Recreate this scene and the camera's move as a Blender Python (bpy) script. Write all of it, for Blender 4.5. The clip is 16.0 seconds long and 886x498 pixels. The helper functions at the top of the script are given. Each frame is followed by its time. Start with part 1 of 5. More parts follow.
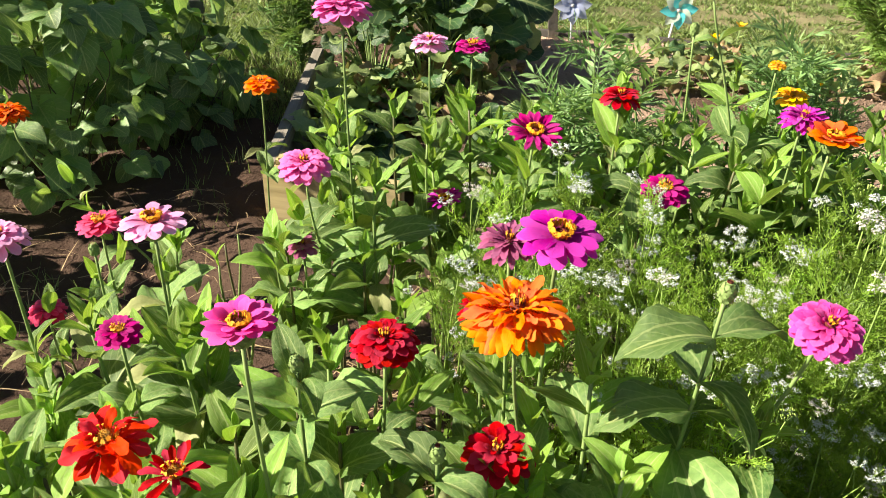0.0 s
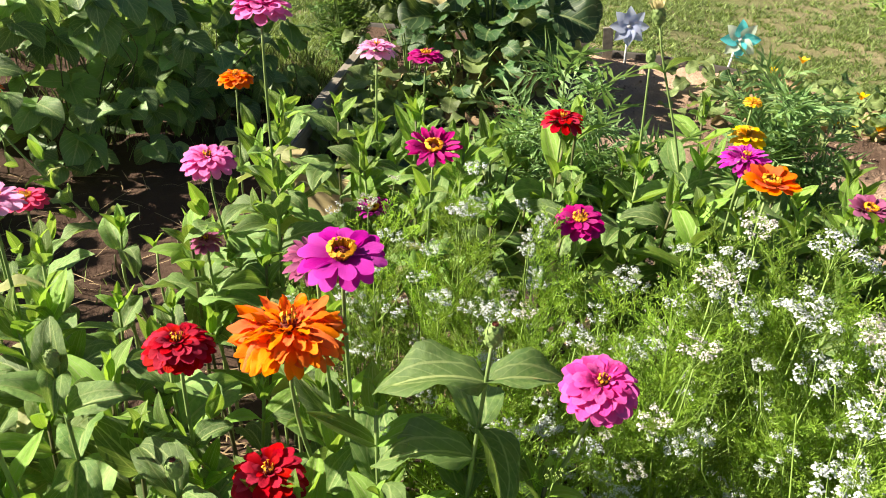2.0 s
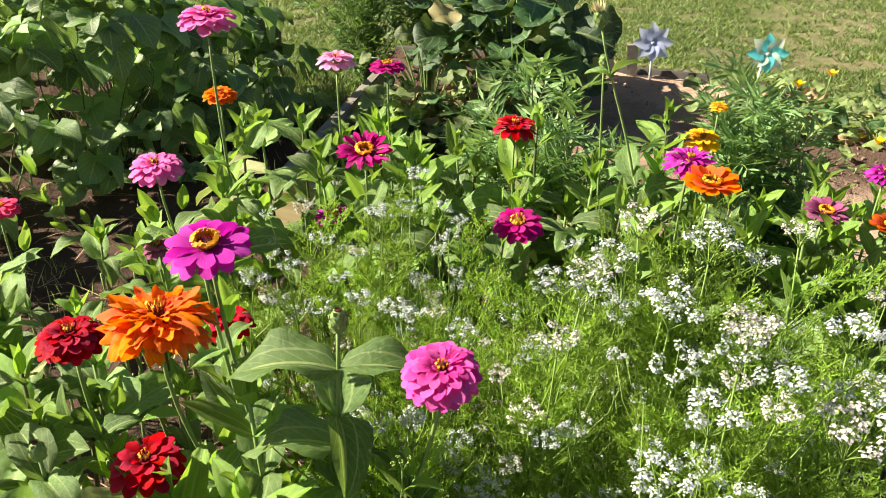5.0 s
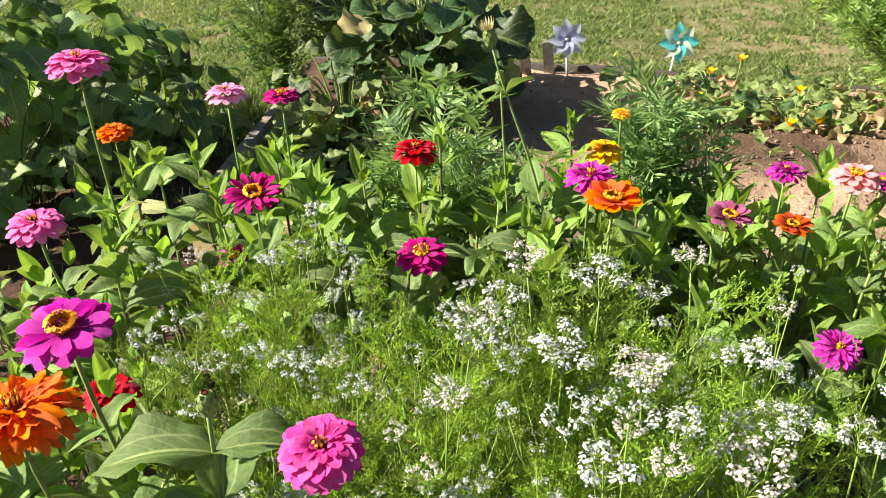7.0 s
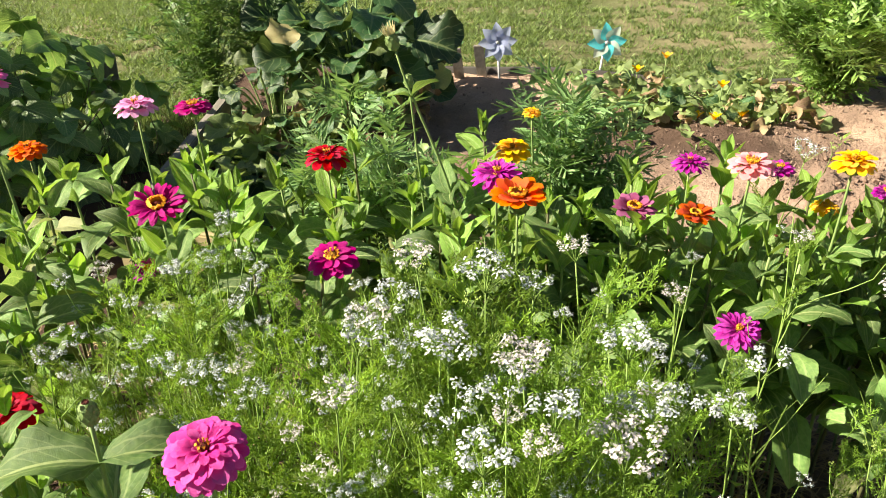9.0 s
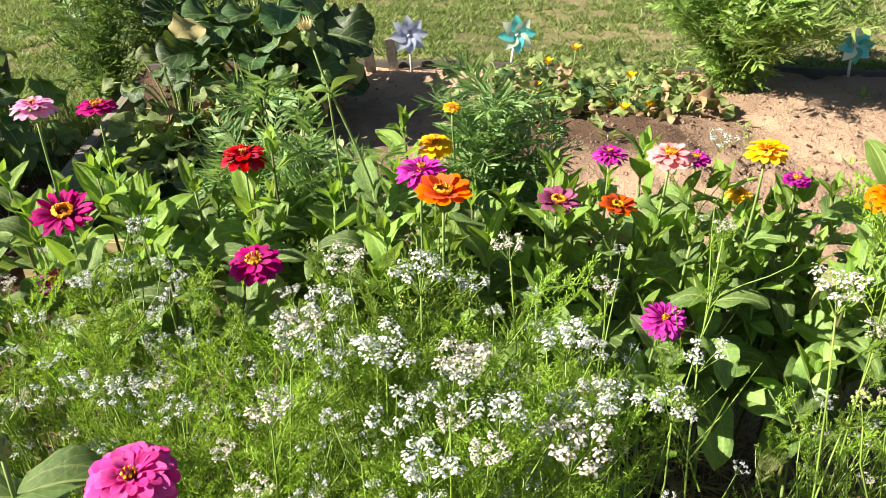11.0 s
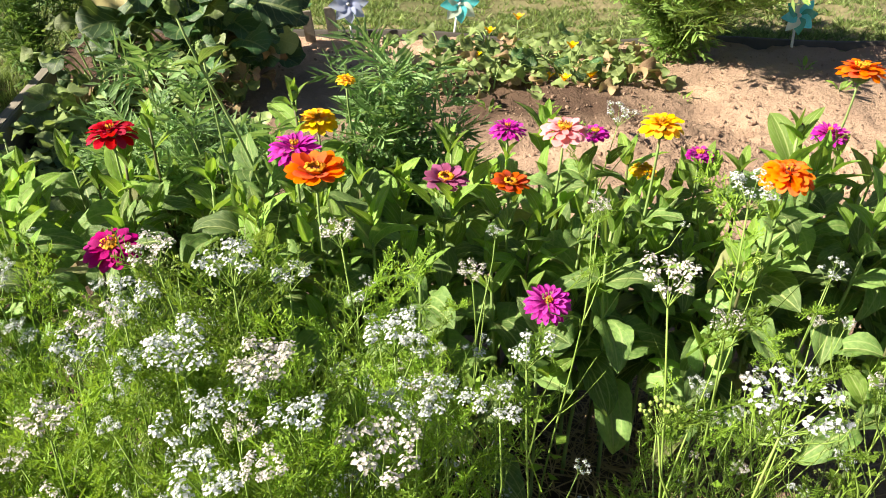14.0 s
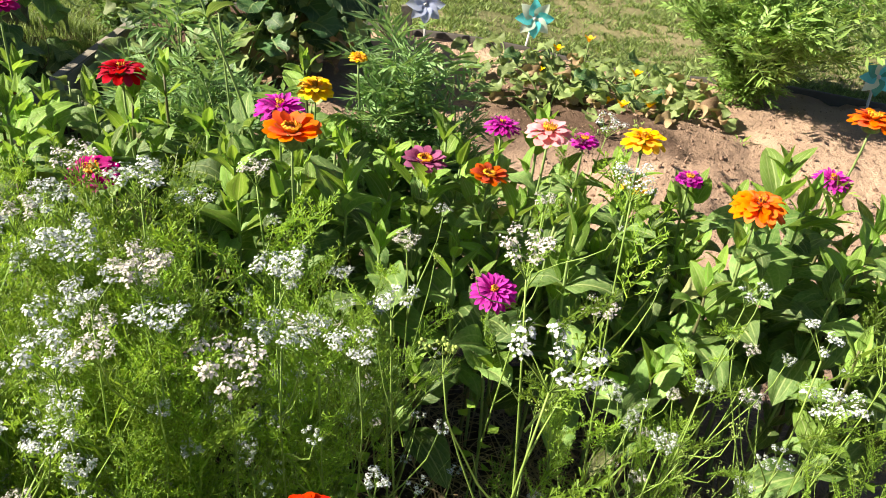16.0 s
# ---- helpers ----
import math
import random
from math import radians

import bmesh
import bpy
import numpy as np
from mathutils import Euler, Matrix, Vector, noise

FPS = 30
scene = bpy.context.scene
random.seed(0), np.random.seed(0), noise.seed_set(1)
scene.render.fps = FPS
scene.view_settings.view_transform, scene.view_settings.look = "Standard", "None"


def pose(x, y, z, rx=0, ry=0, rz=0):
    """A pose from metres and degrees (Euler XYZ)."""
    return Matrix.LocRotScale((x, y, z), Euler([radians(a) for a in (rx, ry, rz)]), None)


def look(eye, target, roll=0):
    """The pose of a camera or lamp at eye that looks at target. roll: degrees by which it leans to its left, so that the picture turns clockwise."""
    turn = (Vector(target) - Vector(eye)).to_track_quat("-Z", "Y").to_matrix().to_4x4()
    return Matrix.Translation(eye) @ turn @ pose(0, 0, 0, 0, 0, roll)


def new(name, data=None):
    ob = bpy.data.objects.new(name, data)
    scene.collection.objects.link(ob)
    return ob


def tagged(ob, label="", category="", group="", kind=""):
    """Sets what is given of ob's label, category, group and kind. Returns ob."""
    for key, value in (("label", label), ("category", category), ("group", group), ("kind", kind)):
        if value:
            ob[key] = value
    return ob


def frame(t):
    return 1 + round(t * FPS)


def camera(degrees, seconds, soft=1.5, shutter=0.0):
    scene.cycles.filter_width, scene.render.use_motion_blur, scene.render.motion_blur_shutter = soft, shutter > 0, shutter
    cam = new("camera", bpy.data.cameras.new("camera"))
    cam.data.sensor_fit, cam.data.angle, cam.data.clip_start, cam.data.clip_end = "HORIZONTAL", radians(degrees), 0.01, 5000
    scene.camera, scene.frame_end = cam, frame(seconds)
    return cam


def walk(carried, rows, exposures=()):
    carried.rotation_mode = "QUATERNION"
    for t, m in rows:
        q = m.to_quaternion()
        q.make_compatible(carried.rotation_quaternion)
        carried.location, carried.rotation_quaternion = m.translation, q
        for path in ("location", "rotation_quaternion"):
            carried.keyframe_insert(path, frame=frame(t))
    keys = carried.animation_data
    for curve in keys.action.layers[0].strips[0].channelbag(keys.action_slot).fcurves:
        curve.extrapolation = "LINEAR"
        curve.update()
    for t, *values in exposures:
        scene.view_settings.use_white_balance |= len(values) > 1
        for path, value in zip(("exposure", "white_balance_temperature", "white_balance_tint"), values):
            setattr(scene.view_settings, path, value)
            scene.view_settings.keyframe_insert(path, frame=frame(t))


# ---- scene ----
cam = camera(56.6, 16.0, soft=1.0)
PATH = [
    (0, (0.017, 0.006, 1.264), (0.029, 1.719, 0.232), 1.4),
    (0.5, (0.108, 0.037, 1.262), (0.074, 1.754, 0.236), 2.1),
    (1, (0.235, 0.059, 1.266), (0.143, 1.776, 0.246), 2.9),
    (1.5, (0.302, 0.084, 1.267), (0.156, 1.799, 0.248), 3.5),
    (2, (0.281, 0.063, 1.263), (0.092, 1.772, 0.242), 3.8),
    (2.5, (0.268, 0.038, 1.267), (0.043, 1.743, 0.247), 4.2),
    (3, (0.298, 0.036, 1.274), (0.03, 1.74, 0.263), 4.5),
    (3.2, (0.32, 0.04, 1.274), (0.03, 1.744, 0.268), 4.6),
    (5.3, (0.461, 0.077, 1.239), (0.136, 1.795, 0.267), 0.7),
    (5.5, (0.463, 0.081, 1.236), (0.151, 1.8, 0.263), 0.4),
    (6, (0.477, 0.1, 1.25), (0.205, 1.825, 0.276), -0.3),
    (6.5, (0.489, 0.122, 1.265), (0.258, 1.853, 0.29), -0.8),
    (7, (0.501, 0.136, 1.27), (0.302, 1.87, 0.294), -1.2),
    (7.5, (0.512, 0.135, 1.272), (0.341, 1.872, 0.297), -1.5),
    (8, (0.526, 0.132, 1.272), (0.384, 1.874, 0.298), -1.8),
    (8.5, (0.545, 0.129, 1.271), (0.43, 1.874, 0.301), -2.0),
    (9, (0.562, 0.123, 1.27), (0.476, 1.872, 0.304), -2.0),
    (9.2, (0.566, 0.12, 1.273), (0.491, 1.87, 0.307), -2.0),
    (11.3, (0.544, 0.155, 1.263), (0.698, 1.883, 0.269), -0.3),
    (11.5, (0.554, 0.162, 1.259), (0.727, 1.883, 0.255), -0.1),
    (12, (0.604, 0.189, 1.251), (0.798, 1.9, 0.233), 0.2),
    (12.5, (0.641, 0.204, 1.253), (0.834, 1.907, 0.223), 0.1),
    (13, (0.648, 0.202, 1.249), (0.834, 1.899, 0.207), -0.1),
    (13.5, (0.664, 0.197, 1.248), (0.852, 1.89, 0.201), -0.2),
    (14, (0.675, 0.191, 1.25), (0.867, 1.885, 0.205), 0.2),
    (14.5, (0.696, 0.182, 1.254), (0.882, 1.881, 0.215), 1.1),
    (15, (0.729, 0.176, 1.246), (0.885, 1.886, 0.22), 2.7),
    (15.5, (0.77, 0.166, 1.236), (0.873, 1.884, 0.217), 4.6),
    (16, (0.826, 0.133, 1.23), (0.851, 1.852, 0.208), 6.4),
]
walk(cam, [(t, look(eye, target, roll)) for t, eye, target, roll in PATH])

# ---- world, sun ----
world = bpy.data.worlds.new("world")
scene.world = world
world.use_nodes = True
wn = world.node_tree
sky = wn.nodes.new("ShaderNodeTexSky")
sky.sky_type, sky.sun_disc = "NISHITA", False
SUN_FROM = Vector((-0.88, -0.10, 0.62)).normalized()
sky.sun_elevation = math.asin(SUN_FROM.z)
sky.sun_rotation = math.atan2(SUN_FROM.x, SUN_FROM.y)
wn.links.new(sky.outputs[0], wn.nodes["Background"].inputs[0])
wn.nodes["Background"].inputs[1].default_value = 0.028
lamp = bpy.data.lights.new("sun", "SUN")
lamp.energy, lamp.angle, lamp.color = 5.0, radians(0.6), (1.0, 0.90, 0.72)
sun = new("sun", lamp)
sun.matrix_world = look(SUN_FROM * 30, (0, 0, 0))
scene.view_settings.exposure = 1.46

# ---- materials ----


class Nodes:
    """A small writer of node trees."""

    def __init__(self, name):
        self.mat = bpy.data.materials.new(name)
        self.mat.use_nodes = True
        self.tree = self.mat.node_tree
        self.tree.nodes.clear()
        self.out = self.tree.nodes.new("ShaderNodeOutputMaterial")

    def add(self, kind, **props):
        n = self.tree.nodes.new(kind)
        for k, v in props.items():
            if k == "operation":
                n.operation = v
            elif k == "data_type":
                n.data_type = v
            elif k == "blend_type":
                n.blend_type = v
        return n

    def link(self, a, b):
        self.tree.links.new(a, b)

    def math(self, op, a, b=0.0, c=None):
        n = self.add("ShaderNodeMath", operation=op)
        for i, v in enumerate((a, b, c)):
            if v is None:
                continue
            if isinstance(v, (int, float)):
                n.inputs[i].default_value = v
            else:
                self.link(v, n.inputs[i])
        return n.outputs[0]

    def noise(self, scale, detail=3.0, vec=None, rough=0.55):
        n = self.add("ShaderNodeTexNoise")
        n.inputs["Scale"].default_value, n.inputs["Detail"].default_value = scale, detail
        n.inputs["Roughness"].default_value = rough
        if vec is not None:
            self.link(vec, n.inputs["Vector"])
        return n.outputs[0]

    def coords(self, which="Object"):
        return self.add("ShaderNodeTexCoord").outputs[which]

    def random(self):
        return self.add("ShaderNodeObjectInfo").outputs["Random"]

    def ramp(self, fac, stops):
        n = self.add("ShaderNodeValToRGB")
        el = n.color_ramp.elements
        while len(el) < len(stops):
            el.new(0.5)
        for e, (p, c) in zip(el, stops):
            e.position, e.color = p, (*c, 1)
        self.link(fac, n.inputs[0])
        return n.outputs[0]

    def mix(self, fac, a, b, blend="MIX"):
        n = self.add("ShaderNodeMix", data_type="RGBA", blend_type=blend)
        for sock, v in ((n.inputs[0], fac), (n.inputs[6], a), (n.inputs[7], b)):
            if isinstance(v, (int, float)):
                sock.default_value = v
            elif isinstance(v, tuple):
                sock.default_value = (*v, 1)
            else:
                self.link(v, sock)
        return n.outputs[2]

    def hsv(self, col, hue=0.5, sat=1.0, val=1.0):
        n = self.add("ShaderNodeHueSaturation")
        for key, v in (("Hue", hue), ("Saturation", sat), ("Value", val)):
            if isinstance(v, (int, float)):
                n.inputs[key].default_value = v
            else:
                self.link(v, n.inputs[key])
        self.link(col, n.inputs["Color"])
        return n.outputs[0]

    def span(self, v, lo, hi):
        n = self.add("ShaderNodeMapRange")
        self.link(v, n.inputs[0])
        n.inputs[3].default_value, n.inputs[4].default_value = lo, hi
        return n.outputs[0]

    def bump(self, height, strength, dist=0.002):
        n = self.add("ShaderNodeBump")
        n.inputs["Strength"].default_value, n.inputs["Distance"].default_value = strength, dist
        self.link(height, n.inputs["Height"])
        return n.outputs[0]

    def finish(self, col, rough=0.5, normal=None, trans=0.0, trans_col=None, metal=0.0, spec=0.5, sheen=0.0):
        p = self.add("ShaderNodeBsdfPrincipled")
        if isinstance(col, tuple):
            p.inputs["Base Color"].default_value = (*col, 1)
        else:
            self.link(col, p.inputs["Base Color"])
        if isinstance(rough, (int, float)):
            p.inputs["Roughness"].default_value = rough
        else:
            self.link(rough, p.inputs["Roughness"])
        p.inputs["Metallic"].default_value = metal
        p.inputs["Specular IOR Level"].default_value = spec
        p.inputs["Sheen Weight"].default_value = sheen
        if normal is not None:
            self.link(normal, p.inputs["Normal"])
        last = p.outputs[0]
        if trans:
            t = self.add("ShaderNodeBsdfTranslucent")
            self.link(trans_col if trans_col is not None else col, t.inputs[0])
            m = self.add("ShaderNodeMixShader")
            m.inputs[0].default_value = trans
            self.link(last, m.inputs[1])
            self.link(t.outputs[0], m.inputs[2])
            last = m.outputs[0]
        self.link(last, self.out.inputs[0])
        return self.mat


def leaf_material(name, dark, light, veins=0.35, ribs=8.0, slant=5.0, trans=0.26, rough=0.42, spread=0.5, island=False, dusty=0.0, long_veins=False, gloss=0.45, vivid=0.95):
    """A leaf: pinnate veins along its length, blotches, each leaf of its own tone."""
    n = Nodes(name)
    uv = n.add("ShaderNodeSeparateXYZ")
    n.link(n.coords("UV"), uv.inputs[0])
    a = n.math("ABSOLUTE", n.math("SUBTRACT", uv.outputs[0], 0.5))
    mid = n.math("LESS_THAN", a, 0.025)
    wave = n.math("FRACT", n.math("SUBTRACT", n.math("MULTIPLY", uv.outputs[1], ribs), n.math("MULTIPLY", a, slant)))
    side = n.math("LESS_THAN", n.math("ABSOLUTE", n.math("SUBTRACT", wave, 0.5)), 0.06)
    if long_veins:
        pair = n.math("LESS_THAN", n.math("ABSOLUTE", n.math("SUBTRACT", a, 0.20)), 0.018)
        side = n.math("MAXIMUM", n.math("MULTIPLY", side, 0.6), pair)
    vein = n.math("MAXIMUM", mid, n.math("MULTIPLY", side, 0.6))
    rnd = n.add("ShaderNodeNewGeometry").outputs["Random Per Island"] if island else n.random()
    blot = n.noise(18.0, 4.0, n.coords("Object"))
    col = n.mix(n.math("MULTIPLY_ADD", blot, 0.9, n.math("MULTIPLY_ADD", rnd, spread, -0.35)), dark, light)
    col = n.hsv(col, n.span(rnd, 0.485, 0.515), vivid, n.span(n.math("FRACT", n.math("MULTIPLY", rnd, 7.13)), 0.52, 1.38))
    pale = n.mix(0.65, col, (0.50, 0.58, 0.24))
    col = n.mix(n.math("MULTIPLY", vein, veins), col, pale)
    dust = n.math("MULTIPLY_ADD", n.noise(7.0, 5.0, n.coords("Object"), 0.7), 1.6, n.math("MULTIPLY_ADD", n.math("FRACT", n.math("MULTIPLY", rnd, 3.37)), 0.7, -1.05))
    dust.node.use_clamp = True
    col = n.mix(n.math("MULTIPLY", dust, dusty), col, (0.40, 0.44, 0.27))
    spots = n.math("GREATER_THAN", n.noise(60.0, 2.0, n.coords("Object")), 0.70)
    col = n.mix(n.math("MULTIPLY", spots, 0.5), col, (0.30, 0.27, 0.13))
    thin = n.mix(0.6, n.hsv(col, 0.485, 1.15, 2.0), (0.28, 0.40, 0.07))
    rough_v = n.span(n.noise(30.0, 2.0, n.coords("Object")), rough - 0.1, rough + 0.16)
    crinkle = n.noise(130.0, 3.0, n.coords("Object"))
    nrm = n.bump(n.math("SUBTRACT", n.math("MULTIPLY_ADD", crinkle, 0.5, n.math("MULTIPLY", blot, 0.8)), n.math("MULTIPLY", vein, 0.9)), 0.7, 0.002)
    return n.finish(col, rough_v, nrm, trans, thin, spec=gloss)


def petal_material(name, base, tip, trans=0.28):
    """A petal: darker throat, lengthwise streaks, each petal of its own tone."""
    n = Nodes(name)
    uv = n.add("ShaderNodeSeparateXYZ")
    n.link(n.coords("UV"), uv.inputs[0])
    rnd = n.random()
    stretch = n.add("ShaderNodeCombineXYZ")
    n.link(n.math("MULTIPLY", uv.outputs[0], 26.0), stretch.inputs[0])
    n.link(n.math("MULTIPLY", uv.outputs[1], 2.0), stretch.inputs[1])
    n.link(n.math("MULTIPLY", rnd, 37.0), stretch.inputs[2])
    streak = n.noise(1.0, 3.0, stretch.outputs[0])
    col = n.mix(n.math("MULTIPLY_ADD", uv.outputs[1], 1.1, -0.05), base, tip)
    col = n.mix(n.math("MULTIPLY", streak, 0.45), col, base)
    col = n.hsv(col, n.span(rnd, 0.49, 0.51), n.span(rnd, 0.93, 1.05), n.span(n.math("FRACT", n.math("MULTIPLY", rnd, 5.7)), 0.82, 1.15))
    thin = n.hsv(col, 0.5, 1.1, 1.25)
    return n.finish(col, 0.55, n.bump(streak, 0.5, 0.0012), trans, thin, spec=0.08)


def plain_material(name, dark, light, scale=25.0, rough=0.6, strength=0.3, trans=0.0, spec=0.4, dist=0.002, metal=0.0):
    n = Nodes(name)
    big = n.noise(scale * 0.18, 3.0, n.coords("Object"))
    fine = n.noise(scale, 5.0, n.coords("Object"))
    fac = n.math("MULTIPLY_ADD", fine, 0.8, n.math("MULTIPLY_ADD", big, 0.9, -0.38))
    col = n.hsv(n.mix(fac, dark, light), 0.5, 1.0, n.span(n.random(), 0.85, 1.12))
    return n.finish(col, rough, n.bump(fine, strength, dist), trans, None if not trans else col, metal, spec)


def soil_material(name, dark, light, pebble, sandy=False):
    """Crumbly loam with clods, sandy patches and pale grit."""
    n = Nodes(name)
    pos = n.coords("Object")
    big = n.noise(1.3, 4.0, pos)
    mid = n.noise(14.0, 6.0, pos, 0.65)
    fine = n.noise(95.0, 6.0, pos, 0.7)
    xyz = n.add("ShaderNodeSeparateXYZ")
    n.link(pos, xyz.inputs[0])
    # soil pales to the right and back; the path's shade is painted in
    dry = n.math("MULTIPLY_ADD", xyz.outputs[0], 0.34 if sandy else 0.0, n.math("MULTIPLY_ADD", xyz.outputs[1], 0.30 if sandy else 0.0, -1.38 if sandy else -0.45))
    col = n.mix(n.math("MULTIPLY_ADD", big, 1.6, dry), dark, light)
    col = n.hsv(col, 0.5, 1.0, n.span(n.math("MULTIPLY_ADD", fine, 0.6, n.math("MULTIPLY", mid, 0.5)), 0.25, 1.65))
    grit = n.math("GREATER_THAN", n.noise(160.0, 1.0, pos), 0.73)
    col = n.mix(n.math("MULTIPLY", grit, 0.4), col, pebble)
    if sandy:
        # moist along the edging and in crumbly patches; bush shade is painted in
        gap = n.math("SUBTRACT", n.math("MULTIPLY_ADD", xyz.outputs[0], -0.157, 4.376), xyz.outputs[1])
        moist_shade = n.math("MULTIPLY_ADD", n.noise(3.5, 5.0, pos, 0.7), 1.9, n.math("MULTIPLY_ADD", gap, -0.45, n.math("MULTIPLY_ADD", xyz.outputs[0], 0.35, -1.00)))
        moist_shade.node.use_clamp = True
        col = n.mix(n.math("MULTIPLY", moist_shade, 0.75), col, (0.27, 0.185, 0.14))
        # deeper brown under the squash and the vines, and left of x 0.2
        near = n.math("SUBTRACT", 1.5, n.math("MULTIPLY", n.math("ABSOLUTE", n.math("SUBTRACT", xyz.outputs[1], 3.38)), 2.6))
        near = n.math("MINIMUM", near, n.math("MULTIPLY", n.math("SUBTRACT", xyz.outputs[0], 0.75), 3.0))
        deep_brown = n.math("MULTIPLY_ADD", n.noise(6.0, 4.0, pos, 0.7), 1.2, n.math("SUBTRACT", n.math("MAXIMUM", n.math("MINIMUM", near, n.math("MULTIPLY", n.math("SUBTRACT", 2.25, xyz.outputs[0]), 1.6)), n.math("MINIMUM", 1.0, n.math("MULTIPLY", n.math("SUBTRACT", 0.20, xyz.outputs[0]), 2.5))), 0.6))
        deep_brown.node.use_clamp = True
        col = n.mix(n.math("MULTIPLY", deep_brown, 0.92), col, (0.090, 0.055, 0.040))
    height = n.math("MULTIPLY_ADD", fine, 0.35, mid)
    return n.finish(col, 0.95, n.bump(height, 1.0, 0.03), spec=0.15)


def wood_material(name, dark, light):
    n = Nodes(name)
    mp = n.add("ShaderNodeMapping")
    n.link(n.coords("Object"), mp.inputs[0])
    mp.inputs["Scale"].default_value = (40, 2.5, 40)
    grain = n.noise(1.0, 6.0, mp.outputs[0], 0.6)
    stain = n.noise(5.0, 3.0, n.coords("Object"))
    col = n.mix(n.math("MULTIPLY_ADD", grain, 1.5, -0.35), dark, light)
    col = n.hsv(col, 0.5, n.span(stain, 0.7, 1.1), n.span(stain, 0.7, 1.25))
    return n.finish(col, 0.85, n.bump(grain, 0.6, 0.003), spec=0.2)


ZINNIA_LEAF = leaf_material("zinnia_leaf", (0.05, 0.155, 0.028), (0.36, 0.52, 0.13), 1.0, 6.0, 7.0, 0.32, 0.44, dusty=0.20, long_veins=True)
ZINNIA_YOUNG = leaf_material("zinnia_young_leaf", (0.16, 0.34, 0.025), (0.32, 0.52, 0.06), 0.9, 5.0, 9.0, 0.36, 0.46, dusty=0.15, long_veins=True)
FADED_LEAF = leaf_material("faded_zinnia_leaf", (0.25, 0.29, 0.10), (0.50, 0.48, 0.23), 0.5, 5.0, 9.0, 0.3, 0.6)
BEAN_LEAF = leaf_material("bean_leaf", (0.045, 0.14, 0.036), (0.27, 0.45, 0.11), 1.0, 6.0, 6.0, 0.32, 0.45, spread=0.8, dusty=0.25, gloss=0.8)
SQUASH_LEAF = leaf_material("squash_leaf", (0.022, 0.075, 0.024), (0.085, 0.18, 0.055), 0.45, 5.0, 4.0, 0.2)
SQUASH_PALE = leaf_material("squash_pale_leaf", (0.14, 0.23, 0.07), (0.38, 0.44, 0.16), 0.5, 5.0, 4.0, 0.35)
YELLOW_LEAF = leaf_material("yellowed_leaf", (0.66, 0.57, 0.22), (0.85, 0.74, 0.38), 0.3, 5.0, 4.0, 0.3)
DRY_LEAF = leaf_material("dry_leaf", (0.20, 0.12, 0.06), (0.50, 0.34, 0.20), 0.4, 5.0, 4.0, 0.2, 0.75)
MARIGOLD_LEAF = leaf_material("marigold_leaf", (0.12, 0.28, 0.08), (0.42, 0.60, 0.24), 0.2, 4.0, 4.0, 0.28, island=True)
FEATHER_LEAF = leaf_material("feather_leaf", (0.16, 0.33, 0.055), (0.44, 0.60, 0.16), 0.1, 4.0, 4.0, 0.32, island=True)
CORIANDER_LEAF = leaf_material("coriander_leaf", (0.12, 0.27, 0.025), (0.40, 0.58, 0.08), 0.1, 4.0, 4.0, 0.34, spread=0.8, vivid=1.0)
DARK_FEATHER = leaf_material("dark_feather_leaf", (0.06, 0.16, 0.035), (0.24, 0.38, 0.10), 0.1, 4.0, 4.0, 0.28, island=True)
GRASS = leaf_material("lawn_grass", (0.045, 0.12, 0.022), (0.33, 0.40, 0.13), 0.0, 1.0, 1.0, 0.3, 0.5, 0.9, True)
STEM = plain_material("green_stem", (0.13, 0.22, 0.06), (0.32, 0.42, 0.15), 60.0, 0.55)
STEM_DARK = plain_material("purplish_stem", (0.07, 0.07, 0.035), (0.15, 0.15, 0.06), 60.0, 0.55)
CORIANDER_STEM = plain_material("coriander_stem", (0.17, 0.30, 0.05), (0.34, 0.46, 0.11), 60.0, 0.5, trans=0.15)
FLORET = plain_material("white_floret", (0.54, 0.57, 0.62), (0.73, 0.75, 0.77), 90.0, 0.7, trans=0.2)
FLORET_PINKISH = plain_material("pinkish_floret", (0.55, 0.48, 0.50), (0.74, 0.70, 0.68), 90.0, 0.7, trans=0.2)
SEED = plain_material("green_seed", (0.22, 0.34, 0.06), (0.42, 0.50, 0.14), 90.0, 0.5)
STRAW = plain_material("straw", (0.26, 0.17, 0.08), (0.60, 0.45, 0.27), 12.0, 0.8)
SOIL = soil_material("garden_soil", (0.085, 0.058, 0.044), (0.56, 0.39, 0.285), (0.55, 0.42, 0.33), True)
LAWN_SOIL = soil_material("lawn_soil", (0.10, 0.13, 0.04), (0.44, 0.345, 0.22), (0.6, 0.5, 0.34))
CLOD = plain_material("soil_clod", (0.17, 0.11, 0.08), (0.46, 0.32, 0.235), 40.0, 0.95, 0.8, dist=0.01)
WOOD = wood_material("weathered_board", (0.30, 0.23, 0.09), (0.60, 0.49, 0.23))
OLD_WOOD = wood_material("old_board", (0.15, 0.13, 0.11), (0.40, 0.36, 0.30))
GREY_WOOD = wood_material("grey_board", (0.10, 0.10, 0.09), (0.24, 0.24, 0.22))
EDGING = plain_material("dark_edging", (0.045, 0.04, 0.036), (0.10, 0.09, 0.08), 30.0, 0.7)
WHITE_PLASTIC = plain_material("white_plastic", (0.70, 0.72, 0.76), (0.82, 0.83, 0.85), 20.0, 0.35)
FOIL_SILVER = plain_material("silver_foil", (0.50, 0.57, 0.84), (0.68, 0.74, 0.92), 14.0, 0.28, 0.2, trans=0.35)
